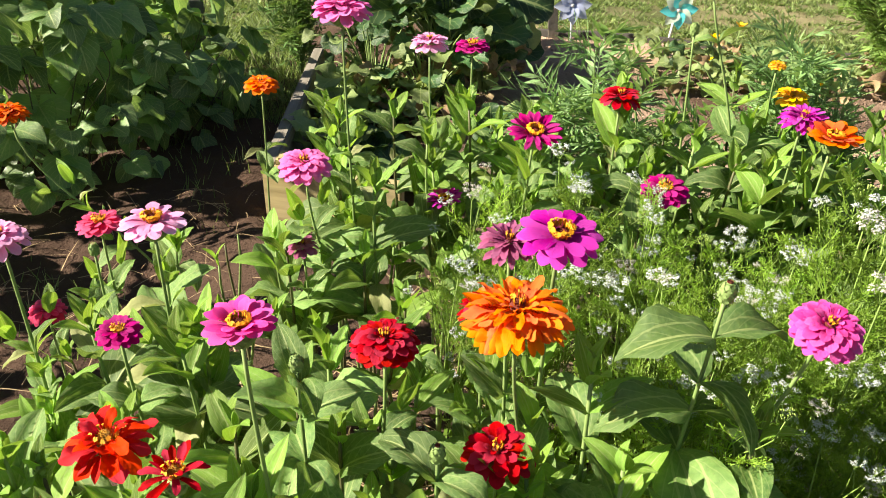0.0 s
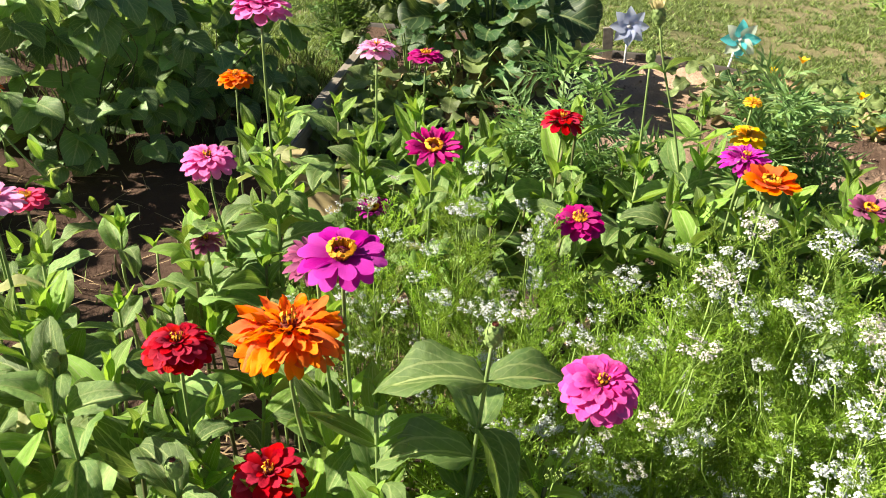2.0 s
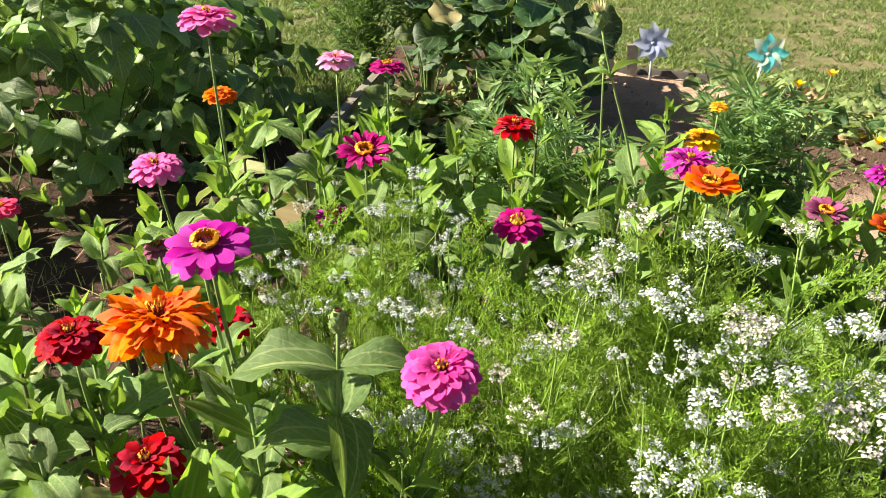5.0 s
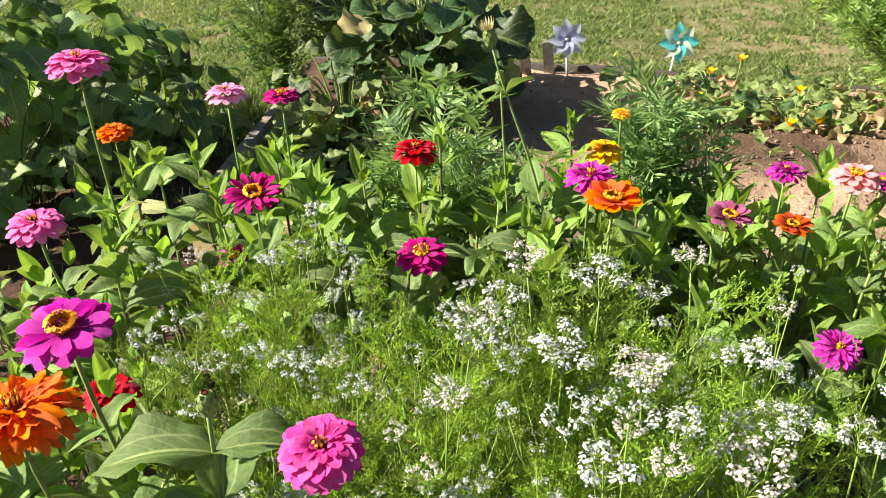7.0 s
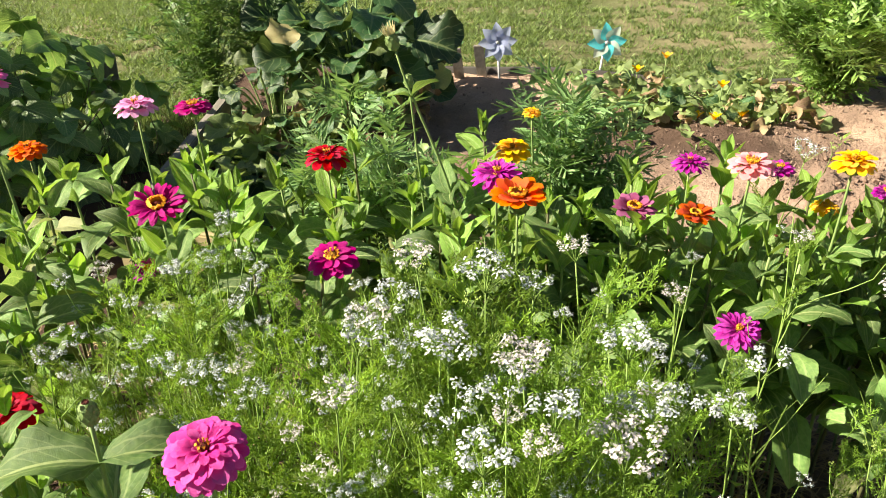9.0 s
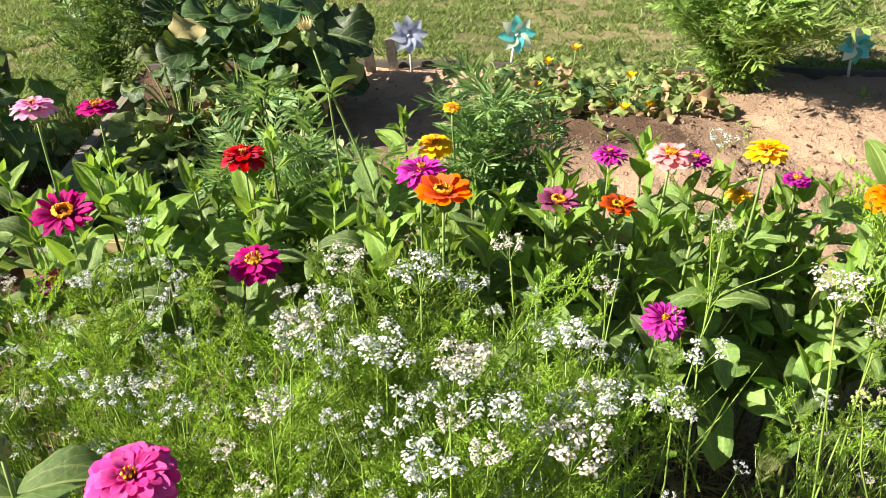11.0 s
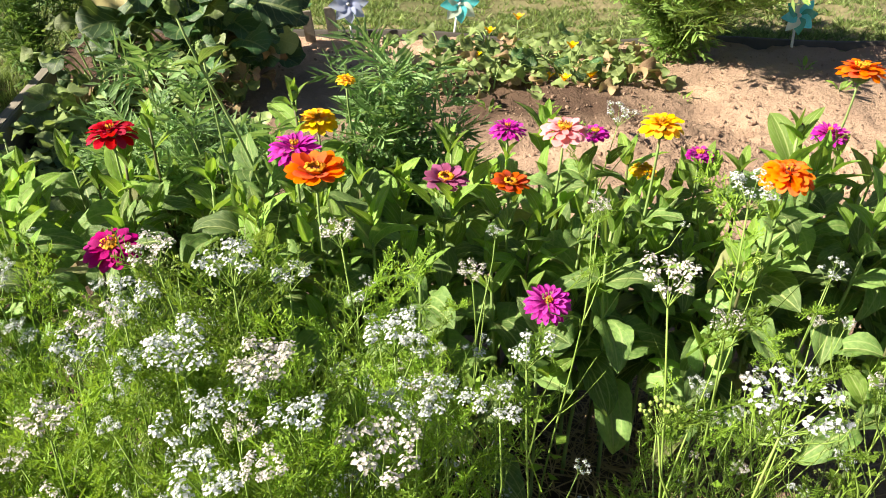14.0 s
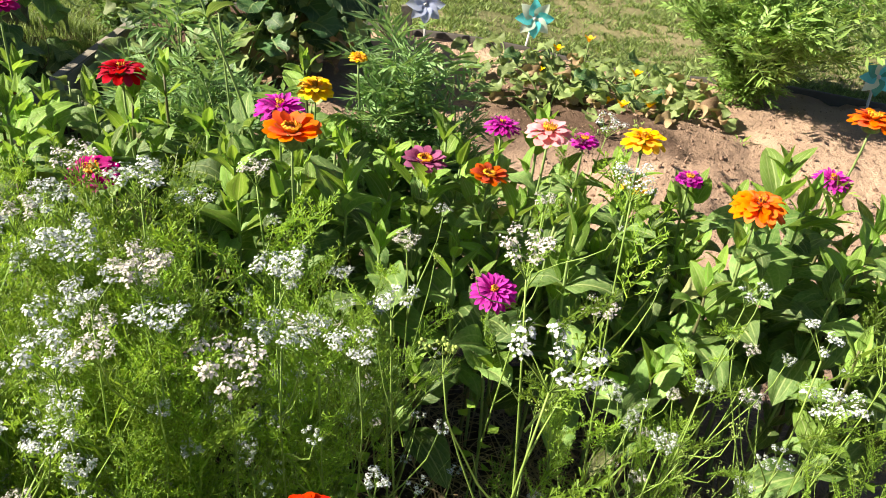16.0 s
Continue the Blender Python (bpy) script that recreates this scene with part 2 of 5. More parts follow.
FOIL_TEAL = plain_material("teal_foil", (0.06, 0.68, 0.82), (0.28, 0.88, 0.94), 14.0, 0.25, 0.2, trans=0.35)
FOIL_PALE = plain_material("pale_foil", (0.66, 0.82, 0.70), (0.86, 0.92, 0.80), 14.0, 0.25, 0.2, trans=0.3)
FOIL_GREEN = plain_material("green_foil", (0.03, 0.32, 0.26), (0.14, 0.58, 0.48), 14.0, 0.25, 0.2, trans=0.2)
DISC_DARK = plain_material("maroon_disc", (0.11, 0.016, 0.014), (0.30, 0.06, 0.03), 150.0, 0.7, 0.8)
DISC_GOLD = plain_material("gold_disc", (0.42, 0.17, 0.01), (0.80, 0.45, 0.03), 150.0, 0.6, 0.8)
POLLEN = plain_material("yellow_floret", (0.80, 0.32, 0.004), (0.93, 0.52, 0.02), 90.0, 0.6, trans=0.15)
CREAM = plain_material("cream_petal", (0.62, 0.52, 0.24), (0.82, 0.74, 0.44), 90.0, 0.7, trans=0.2)

PETALS = {
    "orange": petal_material("orange_petal", (0.80, 0.13, 0.001), (0.92, 0.235, 0.002)),
    "flame": petal_material("flame_petal", (0.62, 0.06, 0.002), (0.94, 0.205, 0.003)),
    "rust": petal_material("rust_petal", (0.30, 0.03, 0.003), (0.75, 0.13, 0.01)),
    "red": petal_material("red_petal", (0.30, 0.001, 0.010), (0.58, 0.002, 0.032)),
    "scarlet": petal_material("scarlet_petal", (0.60, 0.005, 0.002), (0.92, 0.018, 0.003)),
    "pink": petal_material("pink_petal", (0.72, 0.12, 0.42), (0.88, 0.26, 0.60)),
    "pale": petal_material("pale_pink_petal", (0.76, 0.26, 0.52), (0.88, 0.47, 0.76)),
    "hot": petal_material("hot_pink_petal", (0.64, 0.035, 0.31), (0.88, 0.125, 0.50)),
    "blush": petal_material("blush_petal", (0.80, 0.30, 0.34), (0.90, 0.44, 0.48)),
    "coral": petal_material("coral_pink_petal", (0.65, 0.04, 0.14), (0.88, 0.11, 0.25)),
    "magenta": petal_material("magenta_petal", (0.26, 0.002, 0.10), (0.60, 0.012, 0.27)),
    "violet": petal_material("violet_petal", (0.36, 0.006, 0.26), (0.64, 0.045, 0.50)),
    "purple": petal_material("purple_petal", (0.42, 0.012, 0.30), (0.68, 0.06, 0.52)),
    "mauve": petal_material("mauve_petal", (0.27, 0.05, 0.15), (0.46, 0.14, 0.29)),
    "yellow": petal_material("yellow_petal", (0.85, 0.42, 0.003), (0.95, 0.62, 0.010)),
}

# ---- mesh writers ----
rng = random.Random(11)


def mesh(name, verts, faces, mat, uvs=None, smooth=True):
    me = bpy.data.meshes.new(name)
    me.from_pydata([tuple(v) for v in verts], [], faces)
    if uvs is not None:
        layer = me.uv_layers.new(name="uv")
        idx = np.empty(len(me.loops), np.int32)
        me.loops.foreach_get("vertex_index", idx)
        layer.data.foreach_set("uv", np.asarray(uvs, np.float32)[idx].ravel())
    if smooth:
        me.polygons.foreach_set("use_smooth", [True] * len(me.polygons))
    me.materials.append(mat)
    me.update()
    return me


def part(name, me, parent, m=None, label=""):
    ob = new(name, me)
    ob.parent = parent
    if m is not None:
        ob.matrix_basis = m
    return tagged(ob, label)


def thing(name, label, category, at=(0, 0, 0), group="", kind=""):
    ob = new(name)
    ob.location = at
    ob.empty_display_size = 0.05
    return tagged(ob, label, category, group, kind)


class Soup:
    """Collects ribbons, tubes and discs into one mesh."""

    def __init__(self):
        self.v, self.f, self.uv = [], [], []

    def ribbon(self, pts, w0, w1, side=None, fold=0.0):
        """A flat blade along pts, its width going from w0 to w1."""
        n0, k = len(self.v), len(pts)
        d = (pts[-1] - pts[0])
        s = side if side is not None else d.cross(Vector((rng.uniform(-1, 1), rng.uniform(-1, 1), rng.uniform(-1, 1))))
        s = s.normalized() if s.length > 1e-6 else Vector((1, 0, 0))
        for i, p in enumerate(pts):
            t = i / (k - 1)
            w = w0 + (w1 - w0) * t
            self.v += [p - s * w, p + s * w]
            self.uv += [(0, t), (1, t)]
        for i in range(k - 1):
            a = n0 + 2 * i
            self.f.append((a, a + 1, a + 3, a + 2))

    def sliver(self, base, tip, width):
        """A thread of a leaf: one thin triangle."""
        d = tip - base
        s = d.cross(Vector((rng.uniform(-1, 1), rng.uniform(-1, 1), rng.uniform(-1, 1))))
        s = s.normalized() * width if s.length > 1e-7 else Vector((width, 0, 0))
        n0 = len(self.v)
        self.v += [base, tip - s, tip + s]
        self.uv += [(0.5, 0), (0, 1), (1, 1)]
        self.f.append((n0, n0 + 1, n0 + 2))

    def blade(self, base, tip, width, up):
        """A pointed leaflet, folded a little along its middle."""
        d = tip - base
        s = d.cross(up)
        s = s.normalized() * width if s.length > 1e-7 else Vector((width, 0, 0))
        lift = up * width * 0.35
        n0 = len(self.v)
        mid = base + d * 0.45
        self.v += [base, mid - s + lift, mid, mid + s + lift, tip]
        self.uv += [(0.5, 0), (0, 0.45), (0.5, 0.45), (1, 0.45), (0.5, 1)]
        self.f += [(n0, n0 + 2, n0 + 1), (n0, n0 + 3, n0 + 2), (n0 + 1, n0 + 2, n0 + 4), (n0 + 2, n0 + 3, n0 + 4)]

    def tube(self, pts, r0, r1, sides=6, cap=True):
        n0, k = len(self.v), len(pts)
        ref = Vector((0.31, 0.77, 0.55))
        for i, p in enumerate(pts):
            d = (pts[min(i + 1, k - 1)] - pts[max(i - 1, 0)]).normalized()
            a = d.cross(ref).normalized()
            b = d.cross(a)
            r = r0 + (r1 - r0) * i / (k - 1)
            for j in range(sides):
                an = 2 * math.pi * j / sides
                self.v.append(p + (a * math.cos(an) + b * math.sin(an)) * r)
                self.uv.append((j / sides, i / (k - 1)))
        for i in range(k - 1):
            for j in range(sides):
                a, b = n0 + i * sides + j, n0 + i * sides + (j + 1) % sides
                self.f.append((a, b, b + sides, a + sides))
        if cap:
            self.f.append(tuple(n0 + (k - 1) * sides + j for j in range(sides)))
            self.f.append(tuple(n0 + sides - 1 - j for j in range(sides)))

    def star(self, c, normal, r, petals=5):
        """A tiny flower: wedge petals about a centre."""
        z = normal.normalized()
        a = z.cross(Vector((0.3, 0.9, 0.1))).normalized()
        b = z.cross(a)
        for j in range(petals):
            an = 2 * math.pi * (j + rng.uniform(-0.12, 0.12)) / petals
            d = a * math.cos(an) + b * math.sin(an)
            e = b * math.cos(an) - a * math.sin(an)
            n0 = len(self.v)
            rr = r * rng.uniform(0.8, 1.25)
            self.v += [c, c + d * rr * 0.7 - e * rr * 0.42 + z * rr * 0.2, c + d * rr + z * rr * 0.1, c + d * rr * 0.7 + e * rr * 0.42 + z * rr * 0.2]
            self.uv += [(0.5, 0), (0, 0.7), (0.5, 1), (1, 0.7)]
            self.f.append((n0, n0 + 1, n0 + 2, n0 + 3))

    def lathe(self, profile, sides=10, m=None):
        n0, k = len(self.v), len(profile)
        for i, (r, z) in enumerate(profile):
            for j in range(sides):
                an = 2 * math.pi * j / sides
                p = Vector((r * math.cos(an), r * math.sin(an), z))
                self.v.append(m @ p if m is not None else p)
                self.uv.append((j / sides, i / (k - 1)))
        for i in range(k - 1):
            for j in range(sides):
                a, b = n0 + i * sides + j, n0 + i * sides + (j + 1) % sides
                self.f.append((a, b, b + sides, a + sides))

    def box(self, lo, hi, m=None):
        n0 = len(self.v)
        for z in (lo[2], hi[2]):
            for y in (lo[1], hi[1]):
                for x in (lo[0], hi[0]):
                    p = Vector((x, y, z))
                    self.v.append(m @ p if m is not None else p)
                    self.uv.append((0, 0))
        for q in ((0, 2, 3, 1), (4, 5, 7, 6), (0, 1, 5, 4), (2, 6, 7, 3), (0, 4, 6, 2), (1, 3, 7, 5)):
            self.f.append(tuple(n0 + i for i in q))

    def stamp(self, me, m):
        """Adds a copy of a mesh, moved by m."""
        n0 = len(self.v)
        uv = [(0.0, 0.0)] * len(me.vertices)
        layer = me.uv_layers[0].data
        for lp in me.loops:
            uv[lp.vertex_index] = tuple(layer[lp.index].uv)
        self.v += [m @ v.co for v in me.vertices]
        self.uv += uv
        self.f += [tuple(n0 + i for i in pl.vertices) for pl in me.polygons]

    def out(self, name, mat, smooth=True):
        return mesh(name, self.v, self.f, mat, self.uv, smooth)


def bezier(a, b, c, d, n=10):
    pts = []
    for i in range(n + 1):
        t = i / n
        pts.append(a * (1 - t) ** 3 + b * 3 * t * (1 - t) ** 2 + c * 3 * t * t * (1 - t) + d * t ** 3)
    return pts


def blade_mesh(name, mat, width, bend, fold, wave=0.0, nv=7, shape="ovate", twist=0.0, seed=0):
    """A leaf or petal of length 1 along +Y with its face up: width and shape, arched by bend, folded along its middle."""
    r = random.Random(seed)
    cols = (-1.0, -0.7, -0.36, 0.0, 0.36, 0.7, 1.0) if shape == "lance" else (-1.0, -0.5, 0.0, 0.5, 1.0)
    verts, uvs, faces = [], [], []
    y = z = 0.0
    ph = r.uniform(0, 6.28)
    for i in range(nv + 1):
        v = i / nv
        if shape == "ovate":
            w = width * 0.5 * (math.sin(math.pi * min(1.0, v ** 0.62 * 0.97 + 0.03)) ** 0.85 + 0.03) * (1.0 - 0.12 * v)
        elif shape == "lance":
            w = width * 0.5 * ((v + 0.004) ** 0.58 * (1.0 - v) ** 0.88 / 0.376 + 0.02)
        elif shape == "heart":
            w = width * 0.5 * (math.sin(math.pi * min(1.0, (v * 0.86 + 0.14) ** 0.75)) ** 0.8)
        elif shape == "round":
            w = width * 0.5 * math.sqrt(max(0.0, 1 - (2 * (v * 0.93 + 0.07) - 1) ** 2)) * (1 + 0.11 * math.sin(v * 16 + ph))
        elif shape == "spoon":
            w = width * 0.5 * (0.36 + 0.64 * v ** 0.8) * math.sqrt(max(0.0, 1 - max(0.0, (v - 0.72) / 0.28) ** 2.6 * 0.62))
        else:
            w = width * 0.5 * (0.42 + 0.58 * v ** 0.7) * (1 - max(0.0, (v - 0.75) / 0.25) ** 2.2 * 0.35)
        ang = bend[0] + (bend[1] - bend[0]) * v
        tw = twist * v
        for c in cols:
            x = c * w
            up = abs(c) * w * math.sin(fold) + wave * w * math.sin(9 * v + ph + 2.5 * c) * abs(c)
            if shape == "lance":
                up = w * math.sin(fold) * (1.65 * abs(c) - 0.85 * c * c) + wave * w * math.sin(11 * v + ph + 2.5 * c) * c * c
                up += 0.05 * w * math.sin(26 * v + 3 * abs(c)) * abs(c) * (1 - abs(c))
            x2, up2 = x * math.cos(tw) - up * math.sin(tw), x * math.sin(tw) + up * math.cos(tw)
            tipcut = -0.13 * abs(c) ** 2 * v ** 3 if shape in ("spoon", "strap") else 0.0
            verts.append((x2, y + tipcut - up2 * math.sin(ang), z + up2 * math.cos(ang)))
            uvs.append((c * 0.5 + 0.5, v))
        y += math.cos(ang) / nv
        z += math.sin(ang) / nv
    m = len(cols)
    for i in range(nv):
        for j in range(m - 1):
            a = i * m + j
            faces.append((a, a + 1, a + 1 + m, a + m))
    return mesh(name, verts, faces, mat, uvs)


def aim(direction, face=Vector((0, 0, 1)), spin=0.0):
    """A turn that takes +Y to direction and +Z towards face."""
    y = direction.normalized()
    x = y.cross(face)
    x = x.normalized() if x.length > 1e-5 else Vector((1, 0, 0))
    z = x.cross(y)
    return Matrix((x, y, z)).transposed().to_4x4() @ Matrix.Rotation(spin, 4, "Y")


def upright(normal, spin=0.0):
    """A turn that takes +Z to normal."""
    return normal.to_track_quat("Z", "Y").to_matrix().to_4x4() @ Matrix.Rotation(spin, 4, "Z")


def put(p, turn, s=1.0, sx=None):
    return Matrix.Translation(p) @ turn @ Matrix.Diagonal((s if sx is None else sx, s, s, 1))


# ---- ground ----
BED = 0.10


def edge_y(x):
    """The line of the edging between the garden and the lawn."""
    if x < -0.72:
        return 3.72 - 0.05 * (x + 0.72)
    return 4.31 - 0.157 * (x - 0.42)


def ground_z(x, y):
    def ease(a, b, v):
        t = min(1.0, max(0.0, (v - a) / (b - a)))
        return t * t * (3 - 2 * t)
    bed = BED * (1 - ease(1.75, 2.3, y)) * ease(-0.75, -0.45, x)
    h = bed + 0.018 * math.sin(2.1 * x + 0.7) * math.sin(1.7 * y) + 0.012 * math.sin(5.3 * x + 2 * y)
    if y < edge_y(x):
        h += 0.030 * noise.noise(Vector((x * 6, y * 6, 0.3))) + 0.014 * noise.noise(Vector((x * 21, y * 21, 5.3)))
        # freshly dug lumps
        dug = math.exp(-((x - 2.0) / 0.55) ** 2 - ((y - 2.75) / 0.55) ** 2)
        h += dug * (0.06 * noise.noise(Vector((x * 8, y * 8, 8.1))) + 0.06 * abs(noise.noise(Vector((x * 14, y * 14, 2.7)))))
        # a hoed furrow in front of the edging
        h -= 0.05 * math.exp(-((y - edge_y(x) + 1.0) / 0.16) ** 2) * ease(1.2, 2.0, x)
    else:
        h += 0.01
    off = max(-4.0 - x, x - 5.4, -2.0 - y, y - 6.9, 0.0)
    return h * max(0.0, 1 - off)


def build_ground():
    def axis(lo, hi, step):
        fine = list(np.arange(lo, hi, step))
        return [-400, -150, -60, -25, -12, -7] + fine + [hi + 2, hi + 6, hi + 16, hi + 50, hi + 150, hi + 400]
    xs, ys = axis(-4.0, 5.5, 0.035), axis(-2.0, 7.0, 0.035)
    nx = len(xs)
    verts = [(x, y, ground_z(x, y)) for y in ys for x in xs]
    soil, lawn = [], []
    for j in range(len(ys) - 1):
        for i in range(nx - 1):
            a = j * nx + i
            cy, cx = (ys[j] + ys[j + 1]) / 2, (xs[i] + xs[i + 1]) / 2
            (lawn if cy > edge_y(cx) or cx < -3.4 or cx > 4.9 or cy < -1.3 else soil).append((a, a + 1, a + 1 + nx, a + nx))
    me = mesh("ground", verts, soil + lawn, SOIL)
    me.materials.append(LAWN_SOIL)
    me.polygons.foreach_set("material_index", [0] * len(soil) + [1] * len(lawn))
    tagged(new("ground", me), "crumbly brown garden soil running into a dry patchy lawn", "ground", kind="structure")


build_ground()


def lawn_gaps(x, y):
    """How thick the turf is at a place, 0 to 1."""
    v = noise.noise(Vector((x * 0.9, y * 1.6, 7.1))) + 0.6 * noise.noise(Vector((x * 2.7, y * 4.1, 2.2)))
    worn = math.exp(-((y - edge_y(x) - 0.55) / 0.35) ** 2) * (0.5 if x > 0.9 else 0.0)
    fleck = noise.noise(Vector((x * 11, y * 15, 4.4)))
    return min(1.0, max(0.02, 0.60 + 0.75 * v + 1.6 * fleck - worn + (0.40 if x < 0.1 else 0.05)))


def build_lawn():
    r = random.Random(5)
    s = Soup()
    v, f, uv = s.v, s.f, s.uv
    count = 0
    while count < 230000:
        x = r.uniform(-3.6, 5.2)
        y = edge_y(x) + 0.03 + 3.6 * r.random() ** 1.25
        if r.random() > lawn_gaps(x, y):
            continue
        h, a = r.uniform(0.010, 0.028) * (0.5 + 0.9 * lawn_gaps(x * 3, y * 3)), r.uniform(0, 6.283)
        w = r.uniform(0.003, 0.0075)
        z = ground_z(x, y)
        dx, dy = math.cos(a) * w, math.sin(a) * w
        lx, ly = r.uniform(-1.5, 1.5) * h, r.uniform(-1.5, 1.5) * h
        n0 = len(v)
        v += [(x - dx, y - dy, z - 0.004), (x + dx, y + dy, z - 0.004), (x + lx, y + ly, z + h)]
        uv += [(0, 0), (1, 0), (0.5, 1)]
        f.append((n0, n0 + 1, n0 + 2))
        count += 1
    tagged(new("lawn_grass", s.out("lawn_grass", GRASS)), "short patchy green and yellow lawn grass beyond the edging", "grass", kind="stuff")


build_lawn()


def build_aisle_grass():
    r = random.Random(8)
    s = Soup()
    for i in range(9000):
        x, y = (r.uniform(-2.4, -0.62), r.uniform(1.2, 4.2)) if i < 2600 else (r.uniform(-1.5, -0.6), r.uniform(3.0, 3.8))
        if i < 2600 and noise.noise(Vector((x * 2, y * 2, 3))) < 0.08:
            continue
        h, a = r.uniform(0.02, 0.07), r.uniform(0, 6.283)
        z = ground_z(x, y)
        p = Vector((x, y, z - 0.004))
        tip = p + Vector((r.uniform(-0.5, 0.5) * h, r.uniform(-0.5, 0.5) * h, h))
        s.ribbon([p, p.lerp(tip, 0.6), tip], 0.002, 0.0004, Vector((math.cos(a), math.sin(a), 0)))
    tagged(new("aisle_grass", s.out("aisle_grass", GRASS)), "thin grass tufts on the bare path beside the bed", "grass", kind="stuff")


build_aisle_grass()


def build_straw():
    r = random.Random(3)
    s = Soup()
    for i in range(3300):
        if i >= 2600:
            x, y = r.uniform(0.85, 1.30), r.uniform(0.85, 1.45)
        elif i < 2350:
            x, y = r.uniform(-0.5, 1.7), r.uniform(0.35, 1.75)
        else:
            x, y = r.uniform(-1.6, -0.5), r.uniform(1.3, 2.4)
        z = ground_z(x, y) + r.uniform(0.002, 0.02)
        a, l = r.uniform(0, 6.283), r.uniform(0.03, 0.16)
        d = Vector((math.cos(a), math.sin(a), r.uniform(-0.08, 0.12))) * l
        p = Vector((x, y, z))
        s.ribbon([p - d * 0.5, p + Vector((0, 0, r.uniform(0, 0.008))), p + d * 0.5], r.uniform(0.0008, 0.0022), 0.0008, Vector((-math.sin(a), math.cos(a), r.uniform(-0.5, 0.5))))
    tagged(new("straw_mulch", s.out("straw_mulch", STRAW)), "loose dry straw mulch lying on the soil of the bed", "straw", kind="stuff")


build_straw()


def build_clods():
    r = random.Random(17)
    s = Soup()
    for i in range(6000):
        x, y = r.uniform(0.1, 3.8), r.uniform(1.9, 4.1)
        if i > 4200:
            x, y = r.gauss(2.0, 0.45), r.gauss(2.75, 0.45)
        if y > edge_y(x) - 0.05:
            continue
        z = ground_z(x, y)
        rad = 0.0025 + (0.010 if i > 4200 else 0.006) * r.random() ** 4
        m = put(Vector((x, y, z + rad * 0.2)), Euler((r.uniform(0, 6), r.uniform(0, 6), r.uniform(0, 6))).to_matrix().to_4x4(), rad)
        m = m @ Matrix.Diagonal((r.uniform(0.7, 1.5), r.uniform(0.7, 1.3), r.uniform(0.5, 0.9), 1))
        s.lathe([(0.02, -0.9), (1.0, -0.1 + r.uniform(-0.3, 0.2)), (r.uniform(0.5, 0.9), r.uniform(0.4, 0.8)), (0.02, 0.9)], 5, m)
    tagged(new("soil_clods", s.out("soil_clods", CLOD, False)), "small crumbs and clods of dry brown soil", "soil", kind="stuff")


build_clods()


def build_edging():
    s = Soup()
    xs = np.linspace(-0.7, 4.9, 40)
    pts = [(x, edge_y(x), ground_z(x, edge_y(x)) + 0.014 + 0.006 * math.sin(3 * x)) for x in xs]
    for (x0, y0, z0), (x1, y1, z1) in zip(pts, pts[1:]):
        n0 = len(s.v)
        for x, y, z in ((x0, y0, z0), (x1, y1, z1)):
            for dy, zz in ((-0.012, -0.06), (-0.012, z), (-0.008, z + 0.004), (0.008, z + 0.004), (0.012, z), (0.012, -0.06)):
                s.v.append(Vector((x, y + dy, zz)))
                s.uv.append((0, 0))
        for k in range(5):
            s.f.append((n0 + k, n0 + k + 1, n0 + k + 7, n0 + k + 6))
    tagged(new("edging", s.out("edging", EDGING)), "low dark edging strip between garden soil and lawn", "edging", kind="structure")


build_edging()


def plank(name, parent, size, m, mat, label=""):
    """A board with softened edges, its length along Y."""
    bm = bmesh.new()
    bmesh.ops.create_cube(bm, size=1)
    bmesh.ops.scale(bm, vec=size, verts=bm.verts)
    bmesh.ops.bevel(bm, geom=bm.edges[:], offset=min(size) * 0.12, segments=2, affect="EDGES")
    me = bpy.data.meshes.new(name)
    bm.to_mesh(me)
    bm.free()
    me.materials.append(mat)
    return part(name, me, parent, m, label)


def raised_bed():
    bed = thing("raised_bed", "weathered wooden raised bed frame of pale boards on the soil", "raised bed", (-0.51, 2.28, 0))
    plank("board", bed, (0.045, 1.16, 0.20), pose(0.0, 0.60, 0.075), OLD_WOOD)
    plank("board", bed, (0.04, 0.44, 0.20), pose(0.205, -0.045, 0.075, 0, 0, 77), WOOD)
    plank("post", bed, (0.07, 0.07, 0.26), pose(0.056, 0.058, 0.06), WOOD)
    board = thing("plank_stub", "grey weathered plank standing upright behind the bean plants", "plank", (-1.13, 3.70, 0))
    plank("board", board, (0.14, 0.03, 0.36), pose(0, 0, 0.13, 4, 3, 12), GREY_WOOD)
    for x, h in ((0.47, 0.15), (0.585, 0.17)):
        st = thing("wooden_stake", "short dark wooden stake beside the garden edging", "stake", (x, edge_y(x) - 0.06, 0), "stakes")
        plank("stake", st, (0.05, 0.02, h + 0.06), pose(0, 0, h / 2 - 0.03, 3, -6, 0), OLD_WOOD)


raised_bed()

# ---- zinnias ----
ZLEAF = [blade_mesh("zinnia_leaf", ZINNIA_LEAF, w, b, f, wv, 9, "lance", tw, i) for i, (w, b, f, wv, tw) in enumerate((
    (0.52, (0.35, -0.7), 0.65, 0.22, 0.0), (0.48, (0.5, -0.5), 0.85, 0.18, 0.4), (0.56, (0.25, -0.95), 0.5, 0.30, -0.35),
    (0.50, (0.15, -1.25), 0.75, 0.26, 0.3), (0.58, (0.4, -0.3), 0.6, 0.18, -0.25), (0.48, (0.1, -1.7), 0.9, 0.30, 0.5)))]
ZPALE = [blade_mesh("faded_zinnia_leaf", FADED_LEAF, w, b, f, 0.3, 8, "lance", tw, i) for i, (w, b, f, tw) in enumerate((
    (0.34, (0.1, -1.1), 0.7, 0.3), (0.36, (0.0, -1.2), 0.6, -0.3)))]
